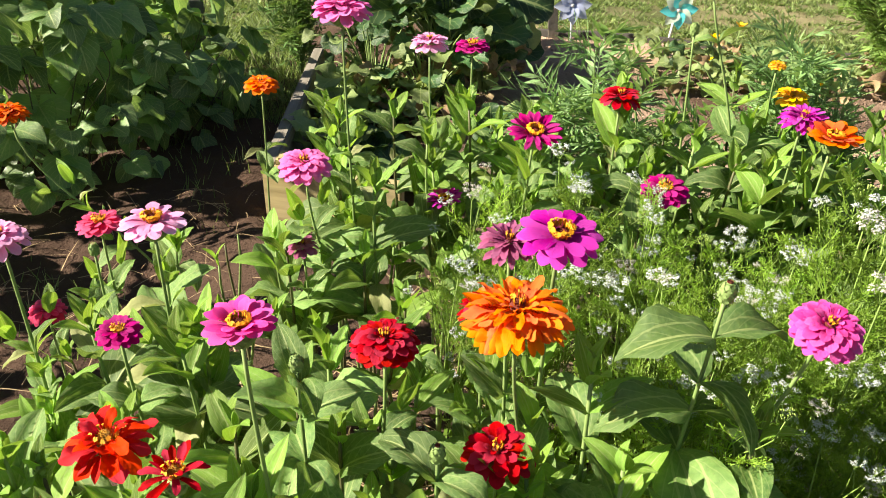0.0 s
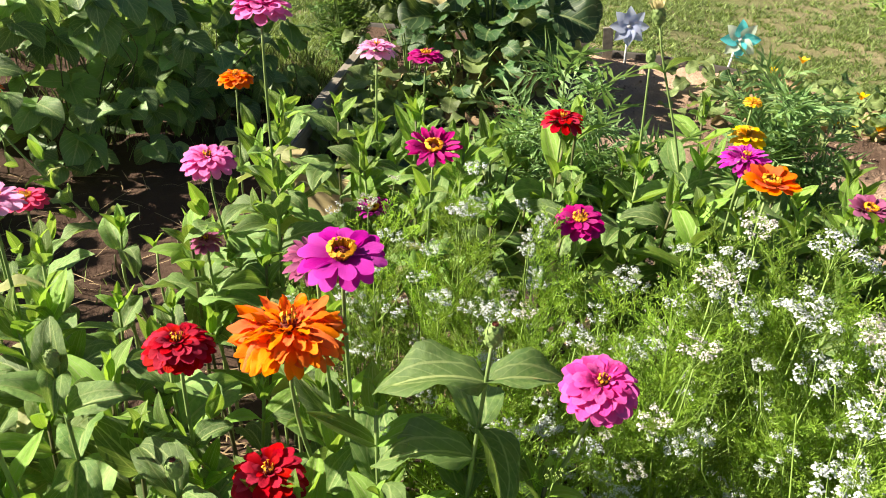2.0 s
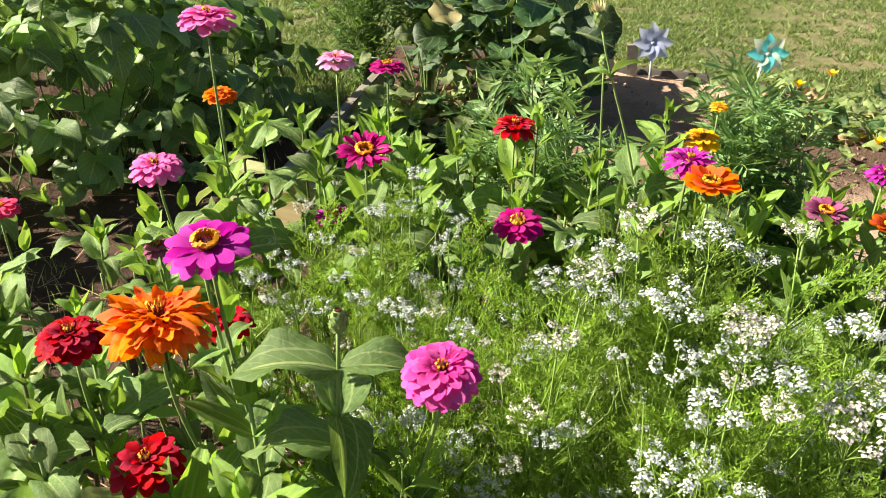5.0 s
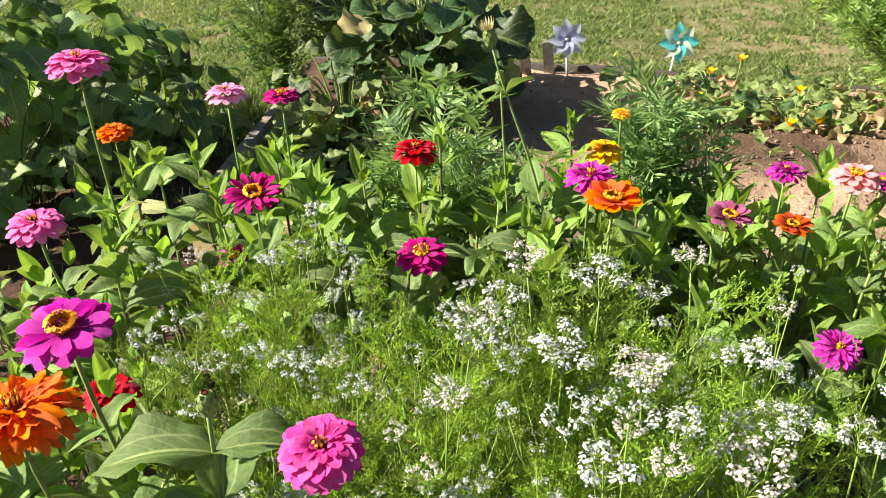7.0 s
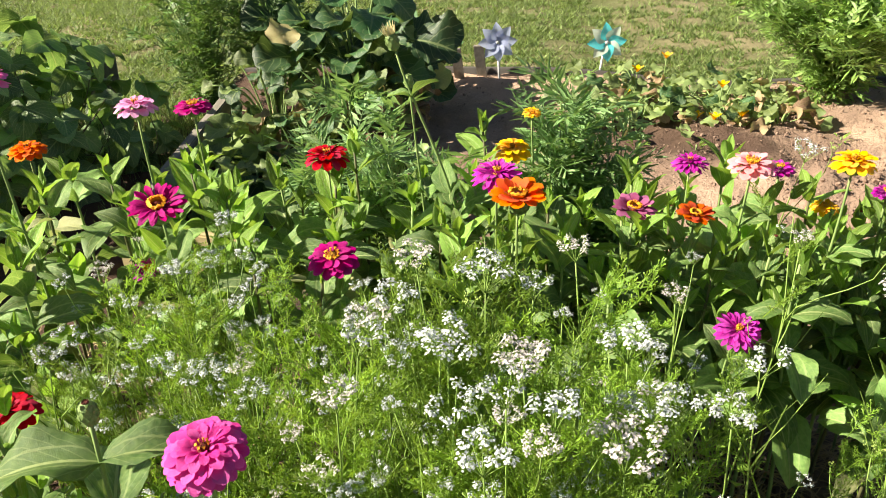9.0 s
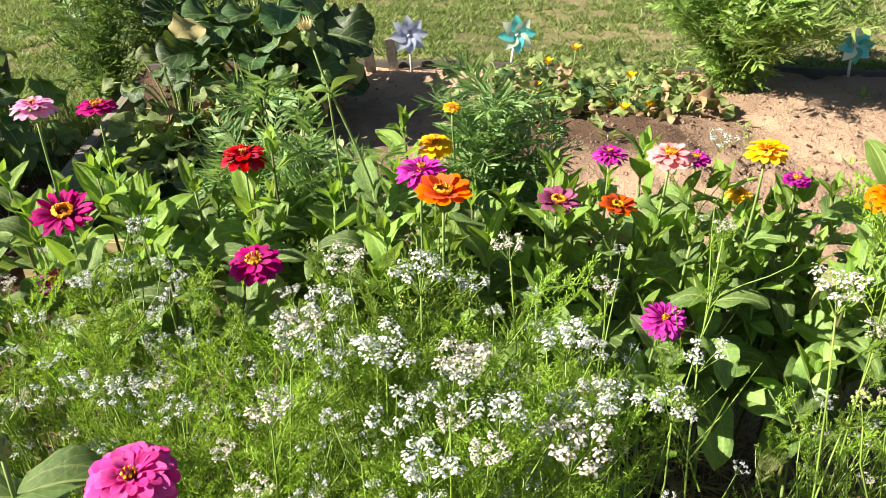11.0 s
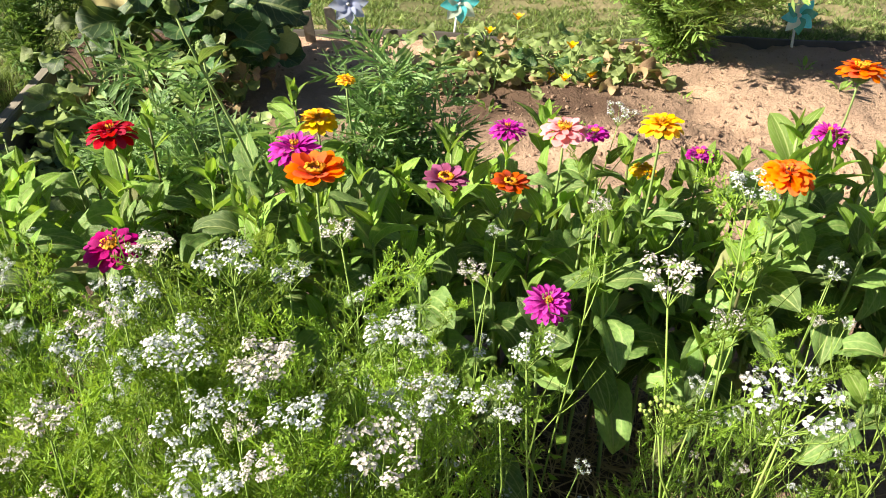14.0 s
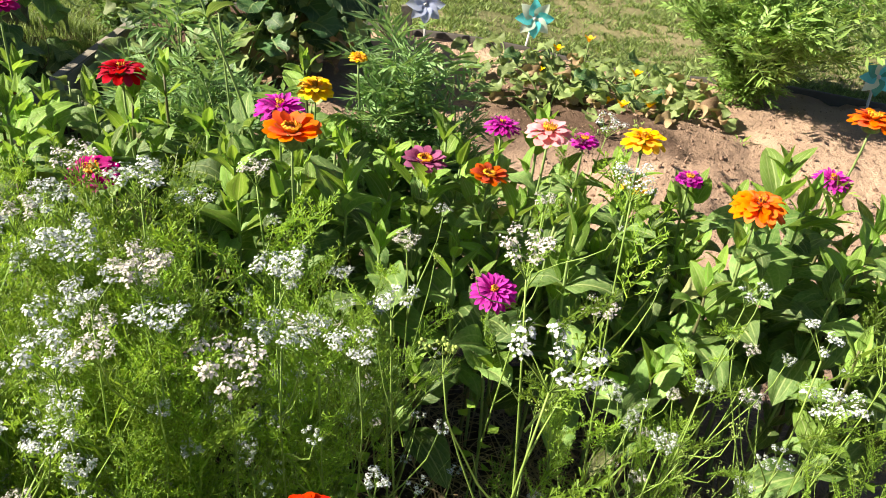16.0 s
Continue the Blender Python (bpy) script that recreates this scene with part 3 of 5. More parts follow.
ZYOUNG = [blade_mesh("zinnia_young_leaf", ZINNIA_YOUNG, w, b, f, 0.10, 7, "lance", tw, i) for i, (w, b, f, tw) in enumerate((
    (0.36, (0.3, -0.3), 0.5, 0.0), (0.40, (0.5, -0.6), 0.4, 0.3), (0.34, (0.2, 0.3), 0.6, -0.2)))]
PETAL_SETS = {}


def petal_set(colour, kind):
    key = (colour, kind)
    if key not in PETAL_SETS:
        if kind == "strap":
            forms = ((0.32, (0.2, -0.5), 0.15, 0.40, 0.3), (0.28, (0.45, -0.8), 0.25, 0.45, -0.4), (0.34, (0.0, 0.3), 0.2, 0.40, 0.2), (0.26, (0.3, -1.2), 0.3, 0.45, 0.5), (0.30, (0.4, -0.1), 0.25, 0.40, -0.3))
        elif kind == "ruffled":
            forms = ((0.50, (0.25, -0.6), 0.3, 0.30, 0.3), (0.44, (0.5, -0.7), 0.4, 0.35, -0.4), (0.54, (0.0, 0.2), 0.3, 0.30, 0.2), (0.46, (0.3, -1.0), 0.5, 0.3, 0.5))
        elif kind == "narrow":
            forms = ((0.34, (0.25, -0.35), 0.3, 0.06, 0.0), (0.30, (0.4, -0.6), 0.5, 0.08, 0.2), (0.36, (0.1, 0.1), 0.35, 0.08, -0.15))
        elif kind == "wide":
            forms = ((0.60, (0.22, -0.30), 0.12, 0.06, 0.0), (0.54, (0.3, -0.60), 0.2, 0.09, 0.12), (0.62, (0.12, -0.15), 0.1, 0.07, -0.1))
        else:
            forms = ((0.56, (0.4, -0.5), 0.3, 0.08, 0.0), (0.50, (0.55, -0.7), 0.4, 0.10, 0.12), (0.58, (0.25, -0.3), 0.25, 0.08, -0.12))
        shape = "strap" if kind == "strap" else "spoon"
        PETAL_SETS[key] = [blade_mesh(colour + "_petal", PETALS[colour], w, b, f, wv, 6, shape, tw, i) for i, (w, b, f, wv, tw) in enumerate(forms)]
    return PETAL_SETS[key]


def calyx_mesh():
    s = Soup()
    s.lathe([(0.10, -0.30), (0.16, -0.27), (0.20, -0.16), (0.19, -0.05), (0.16, 0.0), (0.02, 0.02)], 10)
    for ring, (z, r0) in enumerate(((-0.22, 0.19), (-0.13, 0.205), (-0.05, 0.20))):
        for j in range(9):
            a = 6.283 * (j + 0.5 * ring) / 9
            d = Vector((math.cos(a), math.sin(a), 0))
            s.blade(d * (r0 - 0.02) + Vector((0, 0, z - 0.05)), d * (r0 + 0.015) + Vector((0, 0, z + 0.07)), 0.06, d)
    return s.out("calyx", STEM)


def disc_mesh(mat, high):
    s = Soup()
    s.lathe([(0.17, 0.0), (0.165, 0.04), (0.13, 0.06 + high * 0.5), (0.07, 0.08 + high), (0.01, 0.085 + high)], 12)
    for i in range(60):
        r = 0.15 * math.sqrt((i + 0.5) / 60)
        a = i * 2.39996
        p = Vector((r * math.cos(a), r * math.sin(a), 0.075 + high * (1 - (r / 0.17) ** 2)))
        s.blade(p, p + Vector((math.cos(a) * 0.02, math.sin(a) * 0.02, 0.05)), 0.012, Vector((-math.sin(a), math.cos(a), 0)))
    return s.out("disc", mat)


def ring_mesh(n, r, seed):
    q = random.Random(seed)
    s = Soup()
    for j in range(n):
        a = 6.283 * (j + q.uniform(-0.2, 0.2)) / n
        rr = r * q.uniform(0.86, 1.10)
        p = Vector((rr * math.cos(a), rr * math.sin(a), 0.05))
        top = p + Vector((math.cos(a) * 0.03, math.sin(a) * 0.03, q.uniform(0.07, 0.12)))
        s.tube([p, top], 0.012, 0.018, 4)
        s.star(top, Vector((math.cos(a) * 0.5, math.sin(a) * 0.5, 1)), 0.034)
    return s.out("floret_ring", POLLEN)


CALYX = calyx_mesh()
DISC_M, DISC_G = disc_mesh(DISC_DARK, 0.05), disc_mesh(DISC_GOLD, 0.09)
RINGS = [ring_mesh(34, 0.120, 1), ring_mesh(11, 0.12, 2), ring_mesh(7, 0.09, 4)]


def flower_head(plant, at, normal, dia, colour, kind, seed):
    """A bloom on a plant: calyx, rings of petals from the outside in, disc and its yellow florets."""
    q = random.Random(seed)
    head = part("flower_head", CALYX, plant, put(at, upright(normal, q.uniform(0, 6)), dia))
    if kind == "single":
        rings = ((12, 0.50, -0.05, 0.10, 0.0), (9, 0.46, 0.18, 0.09, 0.025))
        forms, ring, disc = petal_set(colour, "wide"), RINGS[0], DISC_M
    elif kind == "cup":
        rings = ((11, 0.50, 0.24, 0.10, 0.0), (9, 0.47, 0.46, 0.09, 0.02), (5, 0.40, 0.68, 0.08, 0.03))
        forms, ring, disc = petal_set(colour, "wide"), RINGS[0], DISC_M
    elif kind == "semi":
        rings = ((13, 0.50, -0.15, 0.10, -0.03), (12, 0.46, 0.05, 0.10, 0.01), (9, 0.38, 0.32, 0.08, 0.04))
        forms, ring, disc = petal_set(colour, "wide"), RINGS[1], DISC_G
    elif kind == "shaggy":
        rings = ((22, 0.50, -0.26, 0.10, -0.04), (24, 0.52, -0.12, 0.10, -0.02), (22, 0.49, 0.02, 0.09, 0.0), (20, 0.44, 0.14, 0.08, 0.01), (15, 0.36, 0.30, 0.06, 0.02), (9, 0.22, 0.55, 0.05, 0.03))
        forms, ring, disc = petal_set(colour, "strap"), RINGS[2], DISC_G
    elif kind == "ragged":
        rings = ((9, 0.50, -0.45, 0.10, -0.04), (10, 0.52, -0.12, 0.10, -0.01), (8, 0.46, 0.25, 0.08, 0.02), (5, 0.36, 0.8, 0.07, 0.04))
        forms, ring, disc = petal_set(colour, "ruffled"), RINGS[1], DISC_G
    elif kind == "fringe":
        rings = ((18, 0.50, -0.22, 0.10, -0.04), (17, 0.48, 0.02, 0.09, 0.0), (14, 0.40, 0.30, 0.08, 0.03), (10, 0.28, 0.65, 0.06, 0.05))
        forms, ring, disc = petal_set(colour, "narrow"), RINGS[2], DISC_G
    elif kind == "daisy":
        rings = ((15, 0.50, 0.20, 0.10, 0.0), (13, 0.47, 0.38, 0.09, 0.02))
        forms, ring, disc = petal_set(colour, "narrow"), RINGS[0], DISC_M
    elif kind == "spent":
        rings = ((9, 0.5, 0.1, 0.08, 0.0), (7, 0.42, 0.7, 0.07, 0.03))
        forms, ring, disc = petal_set(colour, "narrow"), RINGS[1], DISC_G
    else:
        rings = ((14, 0.49, -0.28, 0.10, -0.05), (13, 0.48, -0.06, 0.10, -0.02), (12, 0.43, 0.14, 0.08, 0.01), (9, 0.34, 0.36, 0.06, 0.03), (6, 0.22, 0.70, 0.05, 0.045))
        forms, ring, disc = petal_set(colour, "spoon"), RINGS[2], DISC_G
    if kind == "double" and dia < 0.072:
        rings = ((13, 0.48, -0.28, 0.10, -0.04),) + rings[2:]
    if kind == "double" and at.z + plant.location.z > 0.76 and plant.location.y < 0.8:
        rings = ((17, 0.49, -0.30, 0.10, -0.05), (17, 0.48, -0.12, 0.10, -0.03), (15, 0.44, 0.06, 0.09, 0.0), (13, 0.38, 0.22, 0.08, 0.02), (10, 0.30, 0.42, 0.06, 0.035), (6, 0.19, 0.78, 0.05, 0.045))
    ragged = 0.28 if kind in ("spent", "ragged") else 0.16 if kind == "shaggy" else 0.09
    for k, (n, length, lift, r0, z) in enumerate(rings):
        off = q.uniform(0, 6)
        for j in range(n):
            a = off + 6.283 * (j + q.uniform(-0.2, 0.2)) / n
            d = Vector((math.cos(a), math.sin(a), 0))
            e = lift + q.uniform(-1.2, 1.2) * ragged
            way = d * math.cos(e) + Vector((0, 0, math.sin(e)))
            m = put(d * r0 + Vector((0, 0, z)), aim(way, Vector((0, 0, 1)) - d * 0.001, q.uniform(-0.25, 0.25)), (length - r0 * 0.75) * q.uniform(1 - ragged * 0.45, 1 + ragged * 0.35) * 1.12)
            part("petal", q.choice(forms), head, m)
    if kind in ("single", "daisy", "cup"):
        seat = Matrix.Translation((0, 0, 0.03)) @ Matrix.Diagonal((0.62, 0.62, 0.8, 1))
    elif kind in ("double", "shaggy", "fringe"):
        disc, seat = DISC_G if colour in ("yellow", "purple") else DISC_M, Matrix.Translation((0, 0, 0.04)) @ Matrix.Diagonal((0.5, 0.5, 0.8, 1))
    else:
        seat = Matrix.Translation((0, 0, 0.03)) @ Matrix.Diagonal((0.75, 0.75, 0.8, 1))
    part("disc", disc, head, seat)
    tight = 0.62 if ring is RINGS[2] else 1.0
    part("floret_ring", ring, head, Matrix.Translation((0, 0, 0.05 if tight < 1 else 0.03)) @ Matrix.Diagonal((tight, tight, 1, 1)))
    return head


def leaf_pair(plant, p, along, size, turn, q, young=False, rise=0.45):
    """Two leaves facing each other on a stem at p."""
    base = along.cross(Vector((math.cos(turn), math.sin(turn), 0.05))).normalized()
    for sgn in (1, -1):
        e = rise + q.uniform(-0.22, 0.22)
        way = base * sgn * math.cos(e) + along * math.sin(e)
        me = q.choice(ZYOUNG if young else ZPALE if q.random() < (0.13 if plant.location.x < 0.35 and plant.location.y > 0.8 else 0.05) else ZLEAF)
        part("leaf", me, plant, put(p, aim(way, along, q.uniform(-0.35, 0.35)), size * q.uniform(0.85, 1.15)))


def arc_points(pts):
    """Running length along a line of points."""
    run = [0.0]
    for a, b in zip(pts, pts[1:]):
        run.append(run[-1] + (b - a).length)
    return run


def along_line(pts, run, s):
    for i in range(len(pts) - 1):
        if run[i + 1] >= s:
            t = (s - run[i]) / max(1e-6, run[i + 1] - run[i])
            return pts[i].lerp(pts[i + 1], t), (pts[i + 1] - pts[i]).normalized()
    return pts[-1], (pts[-1] - pts[-2]).normalized()


def zinnia(head, dia, colour, kind, tilt, swing, seed, lean=(0.0, 0.0), bare=0.12, label="", leafy=True, leaf=0.092, low=0.30):
    """A zinnia plant whose bloom stands at head; tilt: degrees from upright, swing: degrees to the right of the viewer's side."""
    q = random.Random(seed)
    top = Vector(head)
    t, s = radians(tilt * 0.28 - 5), radians(swing)
    dia = dia * 0.88
    n = Vector((math.sin(t) * math.sin(s), -math.sin(t) * math.cos(s), math.cos(t)))
    bx, by = head[0] + lean[0] + q.uniform(-0.03, 0.03), head[1] + lean[1] + q.uniform(0.0, 0.05)
    bz = ground_z(bx, by)
    plant = thing("zinnia_plant", label, "flower", (bx, by, bz), "zinnias in the bed")
    top = top - Vector((bx, by, bz))
    neck = (n * 0.65 + Vector((0, 0, 0.35))).normalized()
    end = top - n * dia * 0.28
    pts = bezier(Vector((0, 0, -0.02)), Vector((0, 0, end.z * 0.5)), end - neck * min(0.16, end.z * 0.35), end, 14)
    s1 = Soup()
    s1.tube(pts, 0.0030, 0.0019, 6)
    part("stem", s1.out("stem", STEM), plant)
    flower_head(plant, top, n, dia, colour, kind, seed + 500)
    if leafy:
        run = arc_points(pts)
        d, turn = run[-1] - bare, q.uniform(0, 3.14)
        k = 0
        while d > low:
            p, al = along_line(pts, run, d)
            size = leaf * min(1.0, 0.62 + 0.19 * k) * q.uniform(0.9, 1.1)
            leaf_pair(plant, p, al, size, turn, q, rise=0.5 - 0.1 * k if k < 4 else 0.05)
            if k in (0, 1, 2) and q.random() < 0.8:
                for ang in (turn, turn + 3.14):
                    side = Vector((math.sin(ang), -math.cos(ang), 0))
                    tip = p + (side * 0.5 + al * 0.85).normalized() * q.uniform(0.03, 0.06)
                    leaf_pair(plant, tip, (al + side * 0.3).normalized(), leaf * q.uniform(0.42, 0.62), turn + 1.2, q, True, 0.95)
            d -= q.uniform(0.062, 0.088)
            turn += 1.571 + q.uniform(-0.3, 0.3)
            k += 1
    return plant


def zinnia_shoot(x, y, height, seed, size=0.09, low=0.25, bud=False):
    """A leafy zinnia plant not yet in bloom."""
    q = random.Random(seed)
    z = ground_z(x, y)
    plant = thing("zinnia_plant", "leafy green zinnia plant in bud without open bloom" if bud else "leafy green zinnia plant with no bloom in the dense bed", "plant", (x, y, z), "zinnias in the bed")
    end = Vector((q.uniform(-0.05, 0.05), q.uniform(-0.07, 0.03), height - z))
    pts = bezier(Vector((0, 0, -0.02)), Vector((0, 0, end.z * 0.4)), end - Vector((q.uniform(-0.02, 0.02), 0, end.z * 0.3)), end, 8)
    s1 = Soup()
    s1.tube(pts, 0.004, 0.0022, 5)
    part("stem", s1.out("stem", STEM if q.random() < 0.6 else STEM_DARK), plant)
    run = arc_points(pts)
    d, turn, k = run[-1], q.uniform(0, 3.14), 0
    while d > low:
        p, al = along_line(pts, run, d)
        young = k < 2 or (k == 2 and seed % 2 == 0)
        leaf_pair(plant, p, al, size * (0.45, 0.62, 0.85)[k] if k < 3 else size * q.uniform(0.9, 1.15), turn, q, young, (1.15, 0.8, 0.5)[k] if k < 3 else q.uniform(-0.1, 0.3))
        d -= (0.018, 0.035, 0.055)[k] if k < 3 else q.uniform(0.055, 0.08)
        turn += 1.571 + q.uniform(-0.25, 0.25)
        k += 1
    if bud:
        bud_head(plant, end + Vector((0, 0, 0.015)), 0.014, Vector((q.uniform(-0.3, 0.3), -0.3, 1)))
    return plant


def bud_head(plant, at, dia, normal, tip=None):
    s = Soup()
    s.lathe([(0.15, -0.9), (0.34, -0.75), (0.50, -0.35), (0.48, 0.1), (0.34, 0.42), (0.18, 0.5)], 10)
    for ring, (z, r0) in enumerate(((-0.6, 0.46), (-0.25, 0.52), (0.1, 0.49), (0.35, 0.36))):
        for j in range(8):
            a = 6.283 * (j + 0.5 * ring) / 8
            d = Vector((math.cos(a), math.sin(a), 0))
            s.blade(d * (r0 - 0.06) + Vector((0, 0, z - 0.16)), d * (r0 - 0.05) + Vector((0, 0, z + 0.22)), 0.2, d)
    b = part("bud", s.out("bud", STEM), plant, put(at, upright(Vector(normal)), dia))
    s = Soup()
    for j in range(12):
        a = 6.283 * j / 12
        d = Vector((math.cos(a), math.sin(a), 0))
        s.blade(d * 0.16 + Vector((0, 0, 0.30)), d * 0.17 + Vector((0, 0, 0.62)), 0.08, d)
    s.lathe([(0.2, 0.35), (0.17, 0.5), (0.02, 0.53)], 8)
    part("petal_tip", s.out("petal_tip", tip or DISC_DARK), b)


BLOOMS = (
    # x, y, z, diameter, colour, kind, tilt, swing, lean, bare stem, label
    (-0.130, 1.205, 0.945, 0.094, "pink", "double", 12, 0, (0.03, 0.0), 0.22, "tall double pink zinnia on a long bare stem"),
    (-0.005, 1.418, 0.832, 0.078, "pale", "double", 10, 10, (0.01, 0.0), 0.17, "small pale pink double zinnia on a slim stem"),
    (0.072, 1.472, 0.812, 0.068, "magenta", "semi", 16, 0, (0.03, 0.0), 0.16, "small magenta zinnia with a yellow ring"),
    (-0.366, 1.680, 0.655, 0.082, "orange", "double", 14, 0, (-0.05, 0.02), 0.14, "orange double zinnia above dark soil"),
    (-0.797, 1.461, 0.667, 0.082, "flame", "double", 14, 0, (0.25, 0.0), 0.20, "orange zinnia on a leaning stem by the path"),
    (-0.178, 1.085, 0.752, 0.084, "pink", "double", 36, 5, (0.05, 0.05), 0.10, "soft pink double zinnia with a tiny yellow centre"),
    (0.322, 1.338, 0.770, 0.080, "red", "double", 20, 5, (0.0, 0.02), 0.11, "deep red double zinnia among green leaves"),
    (0.148, 1.070, 0.812, 0.080, "magenta", "daisy", 82, 8, (0.0, 0.04), 0.08, "magenta single zinnia with a yellow ringed dark eye"),
    (0.358, 1.120, 0.706, 0.076, "magenta", "semi", 74, -5, (0.0, 0.05), 0.06, "magenta semi-double zinnia low among the leaves"),
    (0.128, 0.655, 0.888, 0.082, "violet", "single", 58, 5, (0.02, 0.06), 0.22, "large violet single zinnia with gold ring and maroon eye"),
    (0.090, 0.618, 0.830, 0.106, "orange", "shaggy", 6, -5, (0.05, 0.07), 0.20, "big shaggy bright orange zinnia with curled petals"),
    (0.088, 0.710, 0.850, 0.066, "mauve", "fringe", 40, -25, (0.0, 0.05), 0.12, "small mauve zinnia tucked behind the violet one"),
    (0.027, 1.266, 0.602, 0.066, "violet", "daisy", 58, -60, (0.0, 0.03), 0.06, "violet zinnia half hidden in the leaves"),
    (-0.034, 0.656, 0.766, 0.074, "red", "double", 16, 15, (0.0, 0.04), 0.13, "crimson red double zinnia over broad leaves"),
    (0.356, 0.582, 0.846, 0.069, "hot", "double", 74, 12, (-0.13, 0.03), 0.30, "hot pink double zinnia on a bare slanting stem"),
    (0.590, 1.228, 0.782, 0.080, "purple", "fringe", 38, 10, (-0.02, 0.02), 0.13, "purple-pink double zinnia with fringed petals"),
    (0.618, 1.172, 0.770, 0.086, "flame", "cup", 40, 5, (-0.01, 0.03), 0.12, "flame orange single zinnia with a yellow centre"),
    (0.618, 1.352, 0.772, 0.066, "yellow", "double", 48, 0, (0.0, 0.0), 0.10, "bright yellow double zinnia"),
    (0.800, 1.262, 0.705, 0.072, "mauve", "cup", 46, 15, (0.0, 0.02), 0.06, "dusty mauve single zinnia fading at the edges"),
    (0.900, 1.282, 0.683, 0.064, "rust", "cup", 40, 20, (0.0, 0.0), 0.07, "rust orange zinnia shaded by leaves"),
    (0.920, 1.420, 0.714, 0.066, "violet", "fringe", 14, 0, (0.0, 0.0), 0.08, "violet double zinnia seen from its side"),
    (0.984, 1.308, 0.758, 0.076, "blush", "semi", 40, -8, (0.0, 0.03), 0.10, "blush pink zinnia with an orange centre"),
    (1.119, 1.270, 0.776, 0.074, "yellow", "double", 20, 0, (-0.02, 0.0), 0.15, "clear yellow double zinnia on a straight stem"),
    (1.160, 1.420, 0.628, 0.050, "yellow", "semi", 30, -30, (0.0, 0.0), 0.06, "small yellow zinnia close to the soil"),
    (0.914, 1.062, 0.620, 0.066, "purple", "fringe", 105, 5, (0.0, 0.08), 0.05, "purple-pink zinnia hanging low before dark leaves"),
    (1.278, 1.178, 0.732, 0.086, "orange", "double", 30, 5, (0.0, 0.03), 0.08, "dense orange double zinnia behind white umbels"),
    (1.506, 1.455, 0.665, 0.070, "purple", "fringe", 30, 15, (0.02, 0.0), 0.10, "purple zinnia with a yellow middle"),
    (1.550, 1.480, 0.772, 0.086, "flame", "semi", 10, 0, (-0.04, 0.02), 0.20, "orange zinnia standing tall over bare soil"),
    (1.237, 1.378, 0.674, 0.050, "violet", "semi", 30, -30, (0.0, 0.0), 0.07, "small violet zinnia half open"),
    (1.050, 1.366, 0.726, 0.050, "purple", "semi", 25, 20, (0.0, 0.0), 0.08, "small purple zinnia behind the blush one"),
    (0.772, 0.452, 0.852, 0.050, "scarlet", "double", 6, 0, (0.0, -0.05), 0.18, "scarlet double zinnia near the front of the bed"),
    (0.071, 0.778, 0.720, 0.068, "red", "double", 8, 0, (0.02, 0.0), 0.10, "dark red zinnia seen from its side"),
    (-0.520, 1.140, 0.617, 0.076, "coral", "semi", 22, 0, (0.0, 0.0), 0.12, "coral pink zinnia at the edge of the bed"),
    (-0.290, 0.775, 0.826, 0.074, "pale", "single", 16, 0, (-0.01, 0.0), 0.18, "pale pink single zinnia with a gold centre"),
    (-0.660, 1.170, 0.420, 0.072, "coral", "double", 35, 20, (0.0, 0.0), 0.10, "coral pink zinnia low at the bed's edge"),
    (-0.321, 0.708, 0.730, 0.052, "magenta", "semi", 34, 10, (0.0, 0.0), 0.10, "magenta zinnia between pale leaves"),
    (-0.130, 0.502, 0.893, 0.060, "hot", "cup", 26, 0, (0.01, 0.01), 0.24, "pink single zinnia with a tall yellow ring"),
    (-0.246, 0.492, 0.784, 0.076, "scarlet", "ragged", 38, 10, (0.0, 0.05), 0.12, "shaggy scarlet zinnia with loose pointed petals"),
    (-0.188, 1.073, 0.622, 0.054, "mauve", "double", 30, -70, (0.02, 0.0), 0.08, "small mauve zinnia seen edge on"),
    (-0.168, 0.425, 0.818, 0.056, "red", "spent", 30, 30, (0.0, 0.0), 0.10, "withering red zinnia with few remaining petals"),
    (0.078, 0.580, 0.692, 0.080, "red", "double", 34, -10, (0.0, 0.04), 0.08, "red zinnia shaded below the orange one"),
    (-0.475, 0.800, 0.788, 0.070, "pale", "double", 30, 0, (0.0, 0.0), 0.15, "pale pink zinnia at the bed's end"),
)
for i, (x, y, z, dia, colour, kind, tilt, swing, lean, bare, label) in enumerate(BLOOMS):
    zinnia((x, y, z), dia, colour, kind, tilt, swing, 100 + i, lean, bare, label)

